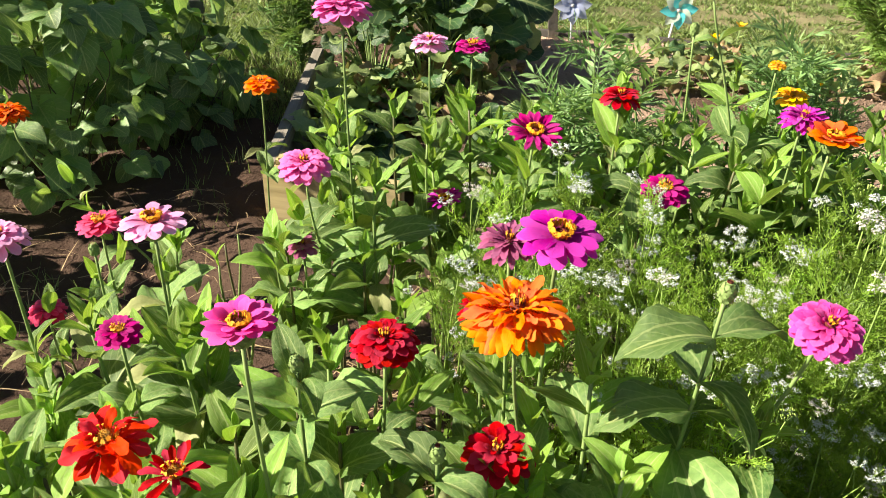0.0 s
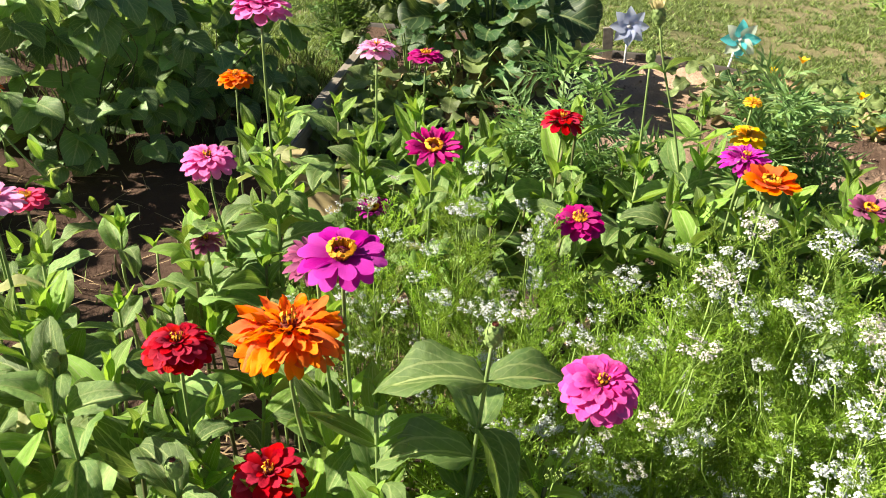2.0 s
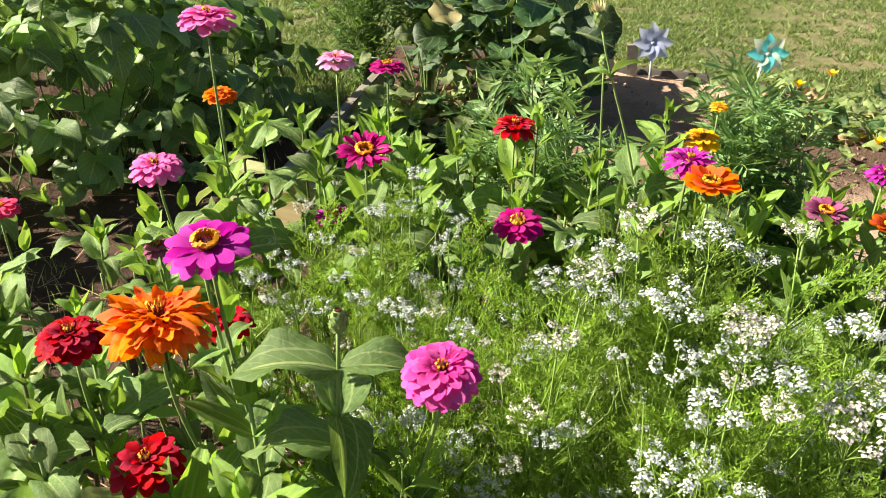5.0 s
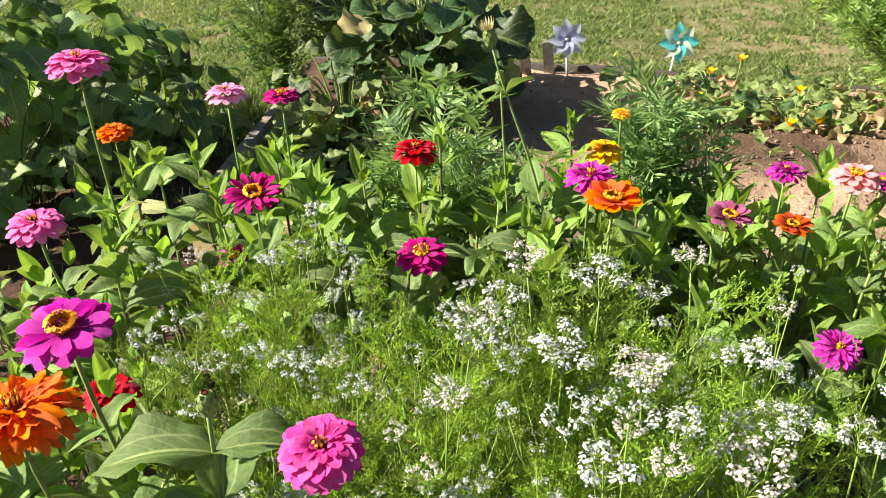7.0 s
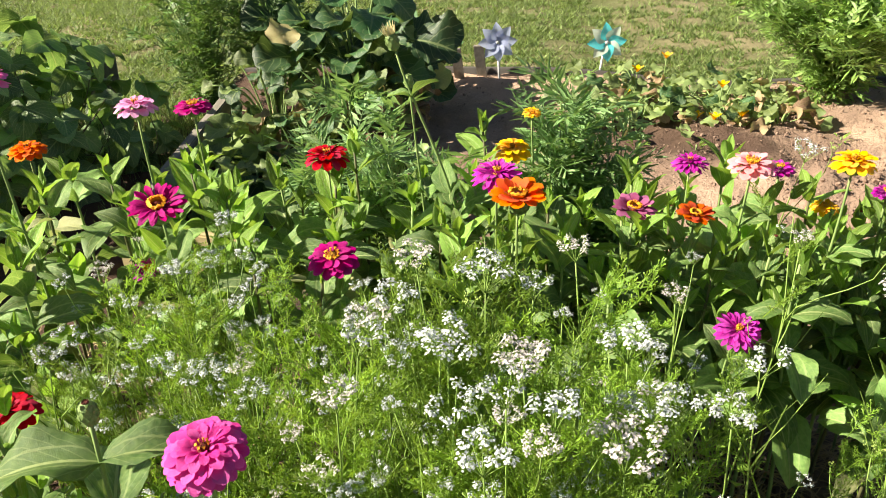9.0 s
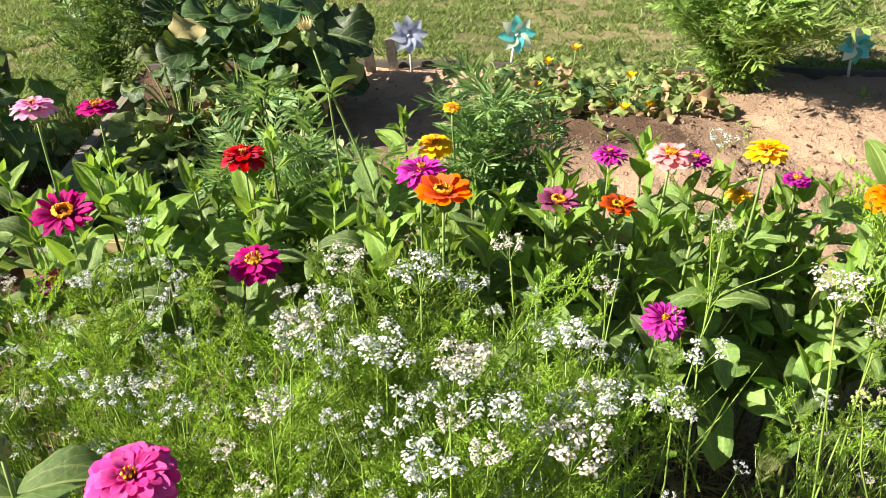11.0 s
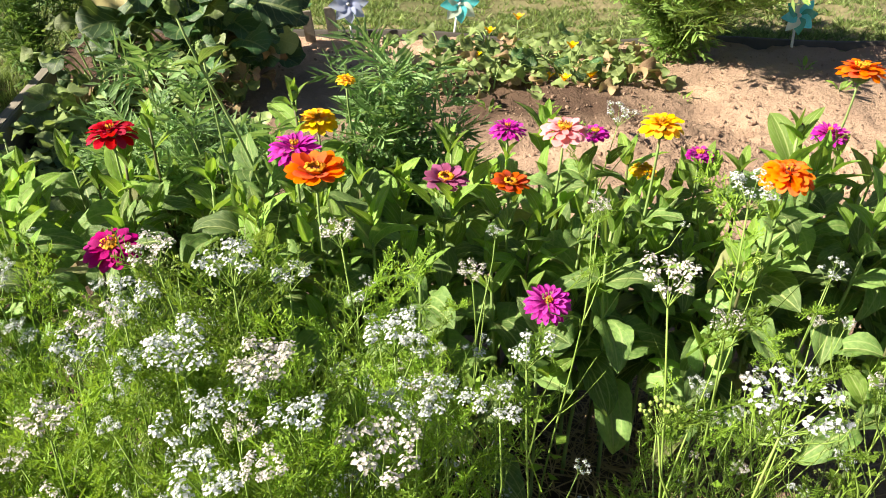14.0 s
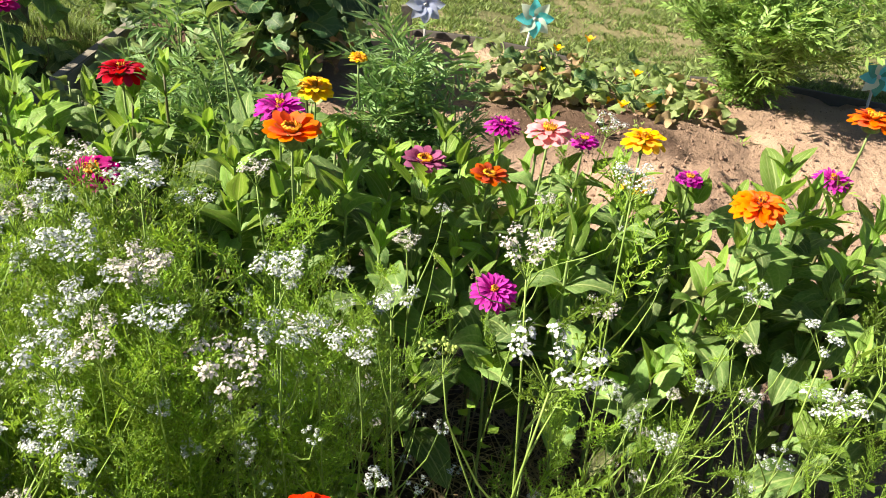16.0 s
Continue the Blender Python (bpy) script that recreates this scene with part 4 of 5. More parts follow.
# the budding stems
def budding(at, lean, seed, dia, pairs, label, tip=None, spent=False, bend=0.5):
    q = random.Random(seed)
    bx, by = at[0] + lean[0], at[1] + lean[1]
    bz = ground_z(bx, by)
    plant = thing("zinnia_plant", label, "plant", (bx, by, bz), "zinnias in the bed")
    end = Vector(at) - Vector((bx, by, bz))
    pts = bezier(Vector((0, 0, -0.02)), Vector((0, 0, end.z * bend)), end - Vector((end.x * 0.35, 0, end.z * 0.22)), end, 14)
    s1 = Soup()
    s1.tube(pts, 0.0030, 0.0018, 6)
    part("stem", s1.out("stem", STEM), plant)
    run = arc_points(pts)
    for d, size, turn, rise in pairs:
        p, al = along_line(pts, run, run[-1] - d)
        leaf_pair(plant, p, al, size, turn, q, False, rise)
    d = pts[-1] - pts[-2]
    bud_head(plant, end + d.normalized() * dia * 0.5, dia, d, tip)
    if spent:
        s2 = Soup()
        for j in range(22):
            a = 6.283 * j / 22
            w = Vector((math.cos(a), math.sin(a), 0))
            s2.blade(w * 0.3 + Vector((0, 0, 0.2)), w * q.uniform(0.4, 0.75) + Vector((0, 0, q.uniform(0.9, 1.3))), 0.09, w)
        part("faded_petals", s2.out("faded_petals", CREAM), plant, put(end + d.normalized() * dia * 0.5, upright(d), dia), "faded cream petals")
    return plant


budding((0.267, 0.596, 0.866), (-0.02, 0.03), 61, 0.0155, ((0.045, 0.092, 1.85, 0.12), (0.10, 0.088, 0.35, -0.15), (0.135, 0.11, 1.6, -0.3), (0.19, 0.12, 0.1, -0.2), (0.25, 0.11, 1.7, 0.0)), "zinnia bud with a dark red tip over broad leaf pairs", None)
budding((0.441, 1.322, 0.950), (0.13, 0.02), 62, 0.020, ((0.085, 0.046, 1.5, 0.1), (0.26, 0.075, 0.1, 0.4), (0.31, 0.09, 1.6, 0.3), (0.37, 0.1, 0.2, 0.1)), "leggy zinnia stem with a faded cream bloom", CREAM, True, 0.75)
budding((0.452, 1.42, 0.86), (0.03, 0.02), 63, 0.016, ((0.2, 0.08, 0.2, 0.2),), "slim zinnia stem with a closed green bud", STEM)
budding((0.02, 0.52, 0.745), (0.0, 0.03), 64, 0.014, ((0.03, 0.07, 0.9, 0.6), (0.08, 0.09, 2.4, 0.3)), "zinnia bud with a dark tip among pale leaves", None)
budding((-0.105, 0.57, 0.80), (0.0, 0.03), 65, 0.013, ((0.02, 0.06, 0.5, 0.7), (0.06, 0.07, 1.9, 0.4), (0.12, 0.09, 0.4, 0.0)), "zinnia with a small green bud and broad leaves", STEM)
budding((-0.46, 0.98, 0.66), (0.0, 0.0), 66, 0.014, ((0.1, 0.06, 0.5, 0.3),), "zinnia with a small yellowish bud", CREAM)


zinnia_shoot(1.40, 1.36, 0.735, 1990, 0.115, 0.25, True)
zinnia_shoot(1.50, 1.30, 0.66, 1991, 0.105, 0.25)


def fill_zinnias():
    """The leafy plants that stand close together between the blooms."""
    q = random.Random(77)
    seed = 1000
    beds = (
        # x0, x1, y0, y1, height from, to, how many
        (-0.46, 0.30, 0.36, 0.66, 0.60, 0.77, 34),
        (-0.50, 0.00, 0.66, 1.00, 0.50, 0.70, 25),
        (-0.54, -0.24, 1.00, 1.50, 0.34, 0.50, 18),
        (-0.24, 0.04, 1.02, 1.50, 0.56, 0.73, 18),
        (0.02, 0.62, 1.14, 1.55, 0.60, 0.75, 34),
        (0.62, 1.20, 1.16, 1.48, 0.58, 0.735, 32),
        (1.20, 1.80, 1.20, 1.52, 0.54, 0.71, 24),
        (0.46, 1.30, 1.04, 1.15, 0.42, 0.56, 9),
        (1.45, 1.75, 0.90, 1.10, 0.40, 0.52, 2),
        (1.14, 1.60, 1.10, 1.30, 0.46, 0.60, 4),
    )
    for x0, x1, y0, y1, h0, h1, n in beds:
        spots = []
        tries = 0
        while len(spots) < n and tries < 4000:
            tries += 1
            x, y = q.uniform(x0, x1), q.uniform(y0, y1)
            if y < 1.2 and 0.80 < x < 1.10 and y > 0.95:
                continue
            if all((x - a) ** 2 + (y - b) ** 2 > 0.055 ** 2 for a, b in spots):
                spots.append((x, y))
        for x, y in spots:
            seed += 1
            h = q.uniform(h0, h1)
            for bloom in BLOOMS:
                if abs(x - bloom[0]) < 0.075 and -0.26 < y - bloom[1] < 0.02:
                    h = min(h, bloom[2] - 0.10 + 0.3 * (bloom[1] - y))
                elif -0.16 < x - bloom[0] < -0.05 and -0.1 < y - bloom[1] < 0.05:
                    h = min(h, bloom[2] - 0.03)
            if -0.24 * y < x < -0.14 * y and y > 0.95:
                h = min(h, 1.21 - 0.537 * y)
            zinnia_shoot(x, y, h, seed, q.uniform(0.085, 0.115), 0.22 if y > 1.0 and x > 0.5 else 0.36, q.random() < 0.18)


fill_zinnias()

# ---- coriander ----


def foliage_mesh(seed, n):
    """The lacy leaves of a coriander plant 1 high: n sprays of threads round a stem that stands at the origin."""
    q = random.Random(seed)
    s = Soup()
    for i in range(n):
        h = 0.50 + 0.48 * ((i + q.random()) / n) ** 0.8
        a = q.uniform(0, 6.283)
        root = Vector((0, 0, h))
        l = q.uniform(0.10, 0.19)
        way = Vector((math.cos(a), math.sin(a), q.uniform(0.8, 2.6))).normalized()
        tip = root + way * l
        tip.z = min(tip.z, 1.02)
        s.ribbon([root, root.lerp(tip, 0.5) + Vector((0, 0, 0.012)), tip], 0.0016, 0.0009)
        for j in range(8):
            p = root.lerp(tip, 0.25 + 0.75 * j / 7)
            for sgn in (-1, 1):
                side = Vector((-math.sin(a) * sgn, math.cos(a) * sgn, q.uniform(-0.2, 0.8)))
                w = (side + way * q.uniform(0.5, 1.4)).normalized()
                e = p + w * l * q.uniform(0.12, 0.26)
                s.ribbon([p, e], 0.0010, 0.0006)
                for _ in range(14):
                    b = p.lerp(e, q.uniform(0.45, 1.15))
                    v = (w + Vector((q.uniform(-1.3, 1.3), q.uniform(-1.3, 1.3), q.uniform(-0.8, 1.2)))).normalized()
                    s.sliver(b, b + v * q.uniform(0.005, 0.013), 0.0012)
    for i in range(3 * n):
        a, h = q.uniform(0, 6.283), q.uniform(0.12, 0.50)
        p = Vector((math.cos(a), math.sin(a), 0)) * q.uniform(0.02, 0.10) + Vector((0, 0, h))
        d = Vector((q.uniform(-1, 1), q.uniform(-1, 1), q.uniform(-0.2, 0.6))).normalized()
        s.blade(p, p + d * q.uniform(0.02, 0.045), 0.020, Vector((0, 0, 1)))
    return s.out("foliage", CORIANDER_LEAF)


FOLIAGE = [foliage_mesh(i, n) for i, n in enumerate((16, 12, 9, 6))]
FOLIAGE_THIN = [foliage_mesh(20 + i, n) for i, n in enumerate((13, 9))]
FOLIAGE_SPARSE = [foliage_mesh(30, 3)]


def umbel_mesh(seed, mat, rays=9, florets=14, size=0.5, seeds=False):
    """A flat head of tiny flowers, about 1 across, its rays meeting at the origin."""
    q = random.Random(seed)
    s, st = Soup(), Soup()
    for i in range(rays):
        a = 6.283 * (i + q.uniform(-0.3, 0.3)) / rays
        r = size * q.uniform(0.45, 1.0) * (0.2 if i == 0 else 1.0)
        tip = Vector((r * math.cos(a), r * math.sin(a), 0.55 + q.uniform(-0.14, 0.10)))
        st.tube([Vector((0, 0, 0)), tip * 0.5 + Vector((0, 0, 0.02)), tip], 0.012, 0.008, 3, False)
        for j in range(florets):
            b = 2.4 * j + q.uniform(-0.3, 0.3)
            rr = 0.125 * size * 2 * math.sqrt((j + 0.6) / florets)
            c = tip + Vector((rr * math.cos(b), rr * math.sin(b), 0.10 + q.uniform(-0.09, 0.06)))
            if j % 2 == 0:
                st.ribbon([tip, c], 0.004, 0.004)
            if seeds:
                s.lathe([(0.004, -0.04), (0.038, -0.015), (0.038, 0.02), (0.004, 0.045)], 5, Matrix.Translation(c))
            else:
                out = Vector((math.cos(b) * 0.6, math.sin(b) * 0.6, 1))
                s.star(c, out + Vector((q.uniform(-0.5, 0.5), q.uniform(-0.5, 0.5), 0)), q.uniform(0.018, 0.031), 5)
    k = len(s.f)
    n0 = len(s.v)
    s.v += st.v
    s.uv += st.uv
    s.f += [tuple(n0 + i for i in f) for f in st.f]
    me = s.out("umbel", mat)
    me.materials.append(CORIANDER_STEM)
    me.polygons.foreach_set("material_index", [0] * k + [1] * (len(s.f) - k))
    return me


UMBELS = [umbel_mesh(1, FLORET, 9, 32), umbel_mesh(2, FLORET, 7, 30), umbel_mesh(3, FLORET_PINKISH, 9, 32), umbel_mesh(4, FLORET, 6, 26, 0.42), umbel_mesh(5, FLORET, 10, 30, 0.55)]
SEED_HEADS = [umbel_mesh(7, SEED, 5, 5, 0.45, True), umbel_mesh(8, SEED, 4, 6, 0.4, True)]


def umbel(plant, p, way, dia, q, seed_head=False):
    part("umbel", q.choice(SEED_HEADS if seed_head else UMBELS), plant, put(p, upright(way, q.uniform(0, 6)), dia), "green seed head" if seed_head else "")


def coriander(top, dia, seed, side=2, thin=False, lean=(0.0, 0.0), seedy=0.15, spread=1.0, thick=0.0020, sparse=False):
    """A bolted coriander plant whose chief umbel stands at top."""
    q = random.Random(seed)
    bx, by = top[0] + lean[0], top[1] + lean[1]
    bz = ground_z(bx, by)
    plant = thing("coriander_plant", "coriander with thin stems, seed heads and white umbels" if thin else "flowering coriander with lacy green leaves and white umbels", "herb", (bx, by, bz), "coriander patch")
    end = Vector(top) - Vector((bx, by, bz)) - Vector((0, 0, 0.55 * dia))
    s = Soup()
    pts = bezier(Vector((0, 0, -0.02)), Vector((q.uniform(-0.03, 0.03), q.uniform(-0.03, 0.03), end.z * 0.4)), end - Vector((q.uniform(-0.03, 0.03), q.uniform(-0.03, 0.03), end.z * 0.3)), end, 8)
    s.tube(pts, thick, thick * 0.4, 5)
    run = arc_points(pts)
    heads = [(end, (pts[-1] - pts[-2]), dia)]
    for _ in range(side):
        p, al = along_line(pts, run, run[-1] * q.uniform(0.45, 0.85))
        a = q.uniform(0, 6.283)
        tip = p + Vector((math.cos(a) * q.uniform(0.04, 0.11) * spread, math.sin(a) * q.uniform(0.04, 0.11) * spread, q.uniform(0.08, 0.2)))
        tip.z = min(tip.z, end.z + 0.01)
        br = bezier(p, p + al * 0.05, tip - Vector((0, 0, 0.05)), tip, 5)
        s.tube(br, thick * 0.6, thick * 0.3, 4)
        heads.append((tip, br[-1] - br[-2], max(dia, 0.030) * q.uniform(0.35, 0.7)))
    for _ in range(4 if thin else 7):
        p, al = along_line(pts, run, run[-1] * q.uniform(0.3, 0.9))
        a, up = q.uniform(0, 6.283), q.uniform(0.05, 0.14)
        tip = p + Vector((math.cos(a) * up * 0.55, math.sin(a) * up * 0.55, up))
        s.ribbon([p, p.lerp(tip, 0.5) + Vector((0, 0, -0.008)), tip], 0.0008, 0.0004)
    part("stem", s.out("stem", CORIANDER_STEM), plant)
    for i, (p, way, d) in enumerate(heads):
        umbel(plant, p, way + Vector((q.uniform(-0.2, 0.2), q.uniform(-0.35, 0.1), 1)) * 0.02, d, q, i > 0 and q.random() < seedy)
    lean_m = Matrix.Identity(4)
    lean_m[0][2], lean_m[1][2] = end.x / end.z, end.y / end.z
    tagged(part("foliage", q.choice(FOLIAGE_SPARSE if sparse else FOLIAGE_THIN if thin else FOLIAGE), plant, lean_m @ Matrix.Rotation(q.uniform(0, 6.283), 4, "Z") @ Matrix.Diagonal((end.z * 0.85, end.z * 0.85, end.z * 0.97, 1))), kind="stuff")
    return plant


UMBEL_TOPS = (
    (0.504, 0.790, 0.898, 0.042), (0.568, 0.762, 0.898, 0.050), (0.612, 0.768, 0.879, 0.036), (0.494, 0.770, 0.866, 0.048),
    (0.457, 0.696, 0.873, 0.046), (0.535, 0.692, 0.868, 0.052), (0.600, 0.684, 0.857, 0.050), (0.442, 0.656, 0.841, 0.040),
    (0.582, 0.617, 0.877, 0.038), (0.622, 0.635, 0.842, 0.048), (0.679, 0.625, 0.817, 0.066), (0.423, 0.656, 0.755, 0.036),
    (0.796, 0.960, 0.747, 0.034), (0.696, 0.732, 0.840, 0.050), (0.656, 0.818, 0.888, 0.034), (0.780, 0.808, 0.755, 0.032),
    (0.775, 0.668, 0.815, 0.044), (0.736, 0.694, 0.801, 0.044), (0.564, 0.586, 0.843, 0.050), (0.540, 0.646, 0.835, 0.046),
    (0.290, 0.948, 0.771, 0.034), (0.199, 0.964, 0.783, 0.036), (0.112, 0.864, 0.760, 0.036), (0.202, 1.170, 0.748, 0.036),
    (0.903, 0.509, 0.947, 0.056), (0.901, 0.676, 0.916, 0.052), (1.162, 0.866, 0.779, 0.034), (0.984, 0.741, 0.954, 0.040),
    (0.954, 1.015, 0.789, 0.032), (0.798, 0.686, 0.852, 0.044), (0.528, 0.696, 0.870, 0.048), (0.598, 0.670, 0.867, 0.052),
    (0.472, 0.774, 0.860, 0.046), (0.530, 0.535, 0.818, 0.046), (1.205, 0.720, 0.760, 0.052), (1.178, 0.722, 0.830, 0.044),
    (1.080, 1.350, 0.766, 0.046), (0.200, 0.954, 0.790, 0.030), (0.463, 0.740, 0.862, 0.044), (0.710, 0.670, 0.819, 0.040),
)
for i, (x, y, z, d) in enumerate(UMBEL_TOPS):
    right = x > 0.85
    coriander((x, y, z), d, 300 + i, 3, right, (rng.uniform(-0.05, 0.05), rng.uniform(0.0, 0.08)), 0.5 if right else 0.15, sparse=x > 0.74)


def fill_coriander():
    q = random.Random(21)
    patches = (
        # x0, x1, y0, y1, height from, to, umbel, how many, thin
        (0.24, 0.50, 0.60, 0.98, 0.62, 0.78, 0.032, 40, False),
        (0.42, 0.72, 0.48, 0.80, 0.58, 0.78, 0.026, 26, False),
        (0.50, 0.78, 0.78, 1.02, 0.54, 0.71, 0.028, 18, False),
        (1.04, 1.56, 0.62, 1.02, 0.46, 0.74, 0.026, 36, True),
        (1.10, 1.55, 0.50, 0.66, 0.50, 0.72, 0.028, 4, True),
        (0.04, 0.32, 0.84, 1.06, 0.58, 0.76, 0.034, 18, True),
    )
    k = 700
    for x0, x1, y0, y1, h0, h1, d, n, thin in patches:
        for _ in range(n):
            k += 1
            x, y = q.uniform(x0, x1), q.uniform(y0, y1)
            lean = (q.uniform(-0.06, 0.06), q.uniform(-0.02, 0.06)) if x < 0.86 else (q.uniform(-0.22, 0.10), q.uniform(-0.05, 0.08))
            coriander((x, y, q.uniform(h0, h1)), d * q.uniform(0.7, 1.2), k, 3 if x < 0.86 else 2, thin, lean, 0.5, 0.8, sparse=x > 1.0 and k % 3 > 0)


fill_coriander()

# ---- marigolds and feathery bushes ----


def pinnate_mesh(name, mat, seed, pairs=7, spread=0.36, width=0.045):
    """A leaf of narrow leaflets on a spine of length 1 along +Y."""
    q = random.Random(seed)
    s = Soup()
    spine = bezier(Vector((0, 0, 0)), Vector((0, 0.35, 0.14)), Vector((0, 0.7, 0.14)), Vector((q.uniform(-0.1, 0.1), 1, -0.08)), 6)
    s.ribbon(spine, 0.012, 0.006, Vector((1, 0, 0)))
    run = arc_points(spine)
    for i in range(pairs):
        p, al = along_line(spine, run, run[-1] * (0.20 + 0.75 * i / (pairs - 1)))
        l0 = spread * (0.75 + 0.5 * math.sin(math.pi * (i + 1) / (pairs + 1)))
        for sgn in (-1, 1):
            l = l0 * q.uniform(0.6, 1.3)
            way = (Vector((sgn, 0, q.uniform(-0.4, 0.6))) + al * q.uniform(0.4, 1.3)).normalized()
            s.blade(p, p + way * l, width, Vector((0, -0.2, 1)).normalized())
    s.blade(spine[-1], spine[-1] + Vector((0, spread * 0.9, -0.05)), width, Vector((0, 0, 1)))
    return s.out(name, mat)


MARIGOLD_FRONDS = [pinnate_mesh("marigold_leaf", MARIGOLD_LEAF, i, 6 + i % 2, 0.44 + 0.04 * i, 0.046) for i in range(3)]
BUSH_FRONDS = [pinnate_mesh("bush_leaf", FEATHER_LEAF, 10 + i, 7, 0.34 + 0.05 * i, 0.055) for i in range(3)]


def frond_bush(name, label, category, at, height, radius, n, leaf, seed, forms, group="", flowers=0, base=0.15, joined=None, inner=None, lift=(-0.25, 0.9)):
    """A bush of pinnate leaves; joined: a material, with which the leaves make one crown."""
    q = random.Random(seed)
    x, y = at
    z = ground_z(x, y)
    plant = thing(name, label, category, (x, y, z), group)
    branches = []
    s = Soup()
    for i in range(max(5, n // 9)):
        a = q.uniform(0, 6.283)
        r = radius * math.sqrt(q.random()) * 0.8
        h = height * q.uniform(0.6, 1.0) * (1 - 0.35 * (r / radius) ** 2)
        tip = Vector((r * math.cos(a), r * math.sin(a), h))
        pts = bezier(Vector((0, 0, -0.02)), Vector((0, 0, h * 0.35)), tip * 0.7 + Vector((0, 0, h * 0.15)), tip, 7)
        s.tube(pts, 0.004, 0.0015, 5)
        branches.append((pts, arc_points(pts)))
    part("stem", s.out("stem", STEM), plant)
    crown = Soup()
    for i in range(n):
        pts, run = branches[i % len(branches)]
        d = run[-1] * (base + (1 - base) * q.random() ** 0.7)
        p, al = along_line(pts, run, d)
        a = q.uniform(0, 6.283)
        way = Vector((math.cos(a), math.sin(a), q.uniform(*lift))) + al * 0.5 * (d / run[-1])
        m = put(p, aim(way, Vector((0, 0, 1)), q.uniform(-0.5, 0.5)), leaf * q.uniform(0.75, 1.2))
        if joined:
            crown.stamp(q.choice(forms), m)
        else:
            part("leaf", q.choice(forms), plant, m)
    if inner:
        for i in range(int(n * 2.4)):
            pts, run = branches[i % len(branches)]
            p, al = along_line(pts, run, run[-1] * (base + (1 - base) * q.random()))
            a = q.uniform(0, 6.283)
            way = Vector((math.cos(a), math.sin(a), q.uniform(-0.2, 0.9)))
            crown.stamp(q.choice(forms), put(p, aim(way, Vector((0, 0, 1)), q.uniform(-0.6, 0.6)), leaf * q.uniform(0.7, 1.1)))
        tagged(part("inner_foliage", crown.out("inner_foliage", inner), plant), kind="stuff")
    if joined:
        tagged(part("crown", crown.out("crown", joined), plant), kind="stuff")
    for i in range(flowers):
        pts, run = branches[(i * 3) % len(branches)]
        tip = pts[-1] + Vector((q.uniform(-0.02, 0.02), q.uniform(-0.02, 0.02), 0.03))
        t = Soup()
        t.tube([pts[-1], tip], 0.0018, 0.0016, 5)
        part("flower_stalk", t.out("flower_stalk", STEM), plant)
        bud_head(plant, tip, 0.011, Vector((0, -0.2, 1)), POLLEN)
    return plant


for i, (x, y, h, r, n, fl) in enumerate((
        (0.34, 1.60, 0.71, 0.15, 50, 1), (0.46, 1.55, 0.71, 0.14, 50, 1), (0.22, 1.64, 0.68, 0.13, 38, 1),
        (0.77, 1.60, 0.76, 0.12, 80, 0), (0.87, 1.60, 0.66, 0.08, 26, 0), (0.70, 1.58, 0.66, 0.07, 20, 1))):
    frond_bush("marigold_plant", "ferny dark green marigold plant behind the zinnias", "plant", (x, y), h, r, n, 0.086, 40 + i, MARIGOLD_FRONDS, "marigolds", fl, 0.45, None, MARIGOLD_LEAF, (0.1, 1.3))

mari = zinnia((0.661, 1.543, 0.765), 0.036, "yellow", "semi", 40, -10, 900, (0.02, 0.03), 0.3, "small yellow marigold bloom on a thin stalk", False)
mari.name = "marigold_plant"

frond_bush("feathery_bush", "bushy feathery green plant at the edge of the lawn", "bush", (2.17, 3.80), 0.66, 0.68, 1150, 0.120, 71, BUSH_FRONDS, "", 0, 0.02, FEATHER_LEAF)
frond_bush("feathery_bush", "tall feathery green plant in the raised bed", "bush", (-0.62, 3.62), 0.80, 0.32, 240, 0.10, 72, BUSH_FRONDS, "", 0, 0.1, DARK_FEATHER)
frond_bush("feathery_bush", "tall feathery green plant in the raised bed", "bush", (-0.34, 3.70), 0.85, 0.28, 220, 0.10, 73, BUSH_FRONDS, "", 0, 0.1, DARK_FEATHER)

# ---- squash ----
SQ = [blade_mesh("squash_leaf", SQUASH_LEAF, 1.0, b, f, 0.26, 12, "round", 0.0, i) for i, (b, f) in enumerate((((0.3, -0.5), 0.25), ((0.1, -0.9), 0.15), ((0.5, -0.3), 0.35)))]
SQP = [blade_mesh("squash_leaf", SQUASH_PALE, 0.95, b, f, 0.25, 12, "round", 0.0, i) for i, (b, f) in enumerate((((0.3, -0.5), 0.25), ((0.1, -0.9), 0.2)))]
SQY = [blade_mesh("yellowed_leaf", YELLOW_LEAF, 1.0, (0.10, -0.35), 0.10, 0.28, 12, "round", 0.0, 4)]
SQD = [blade_mesh("dry_leaf", DRY_LEAF, 0.6, (0.6, -1.6), 0.7, 0.5, 8, "round", 0.8, i) for i in range(2)]


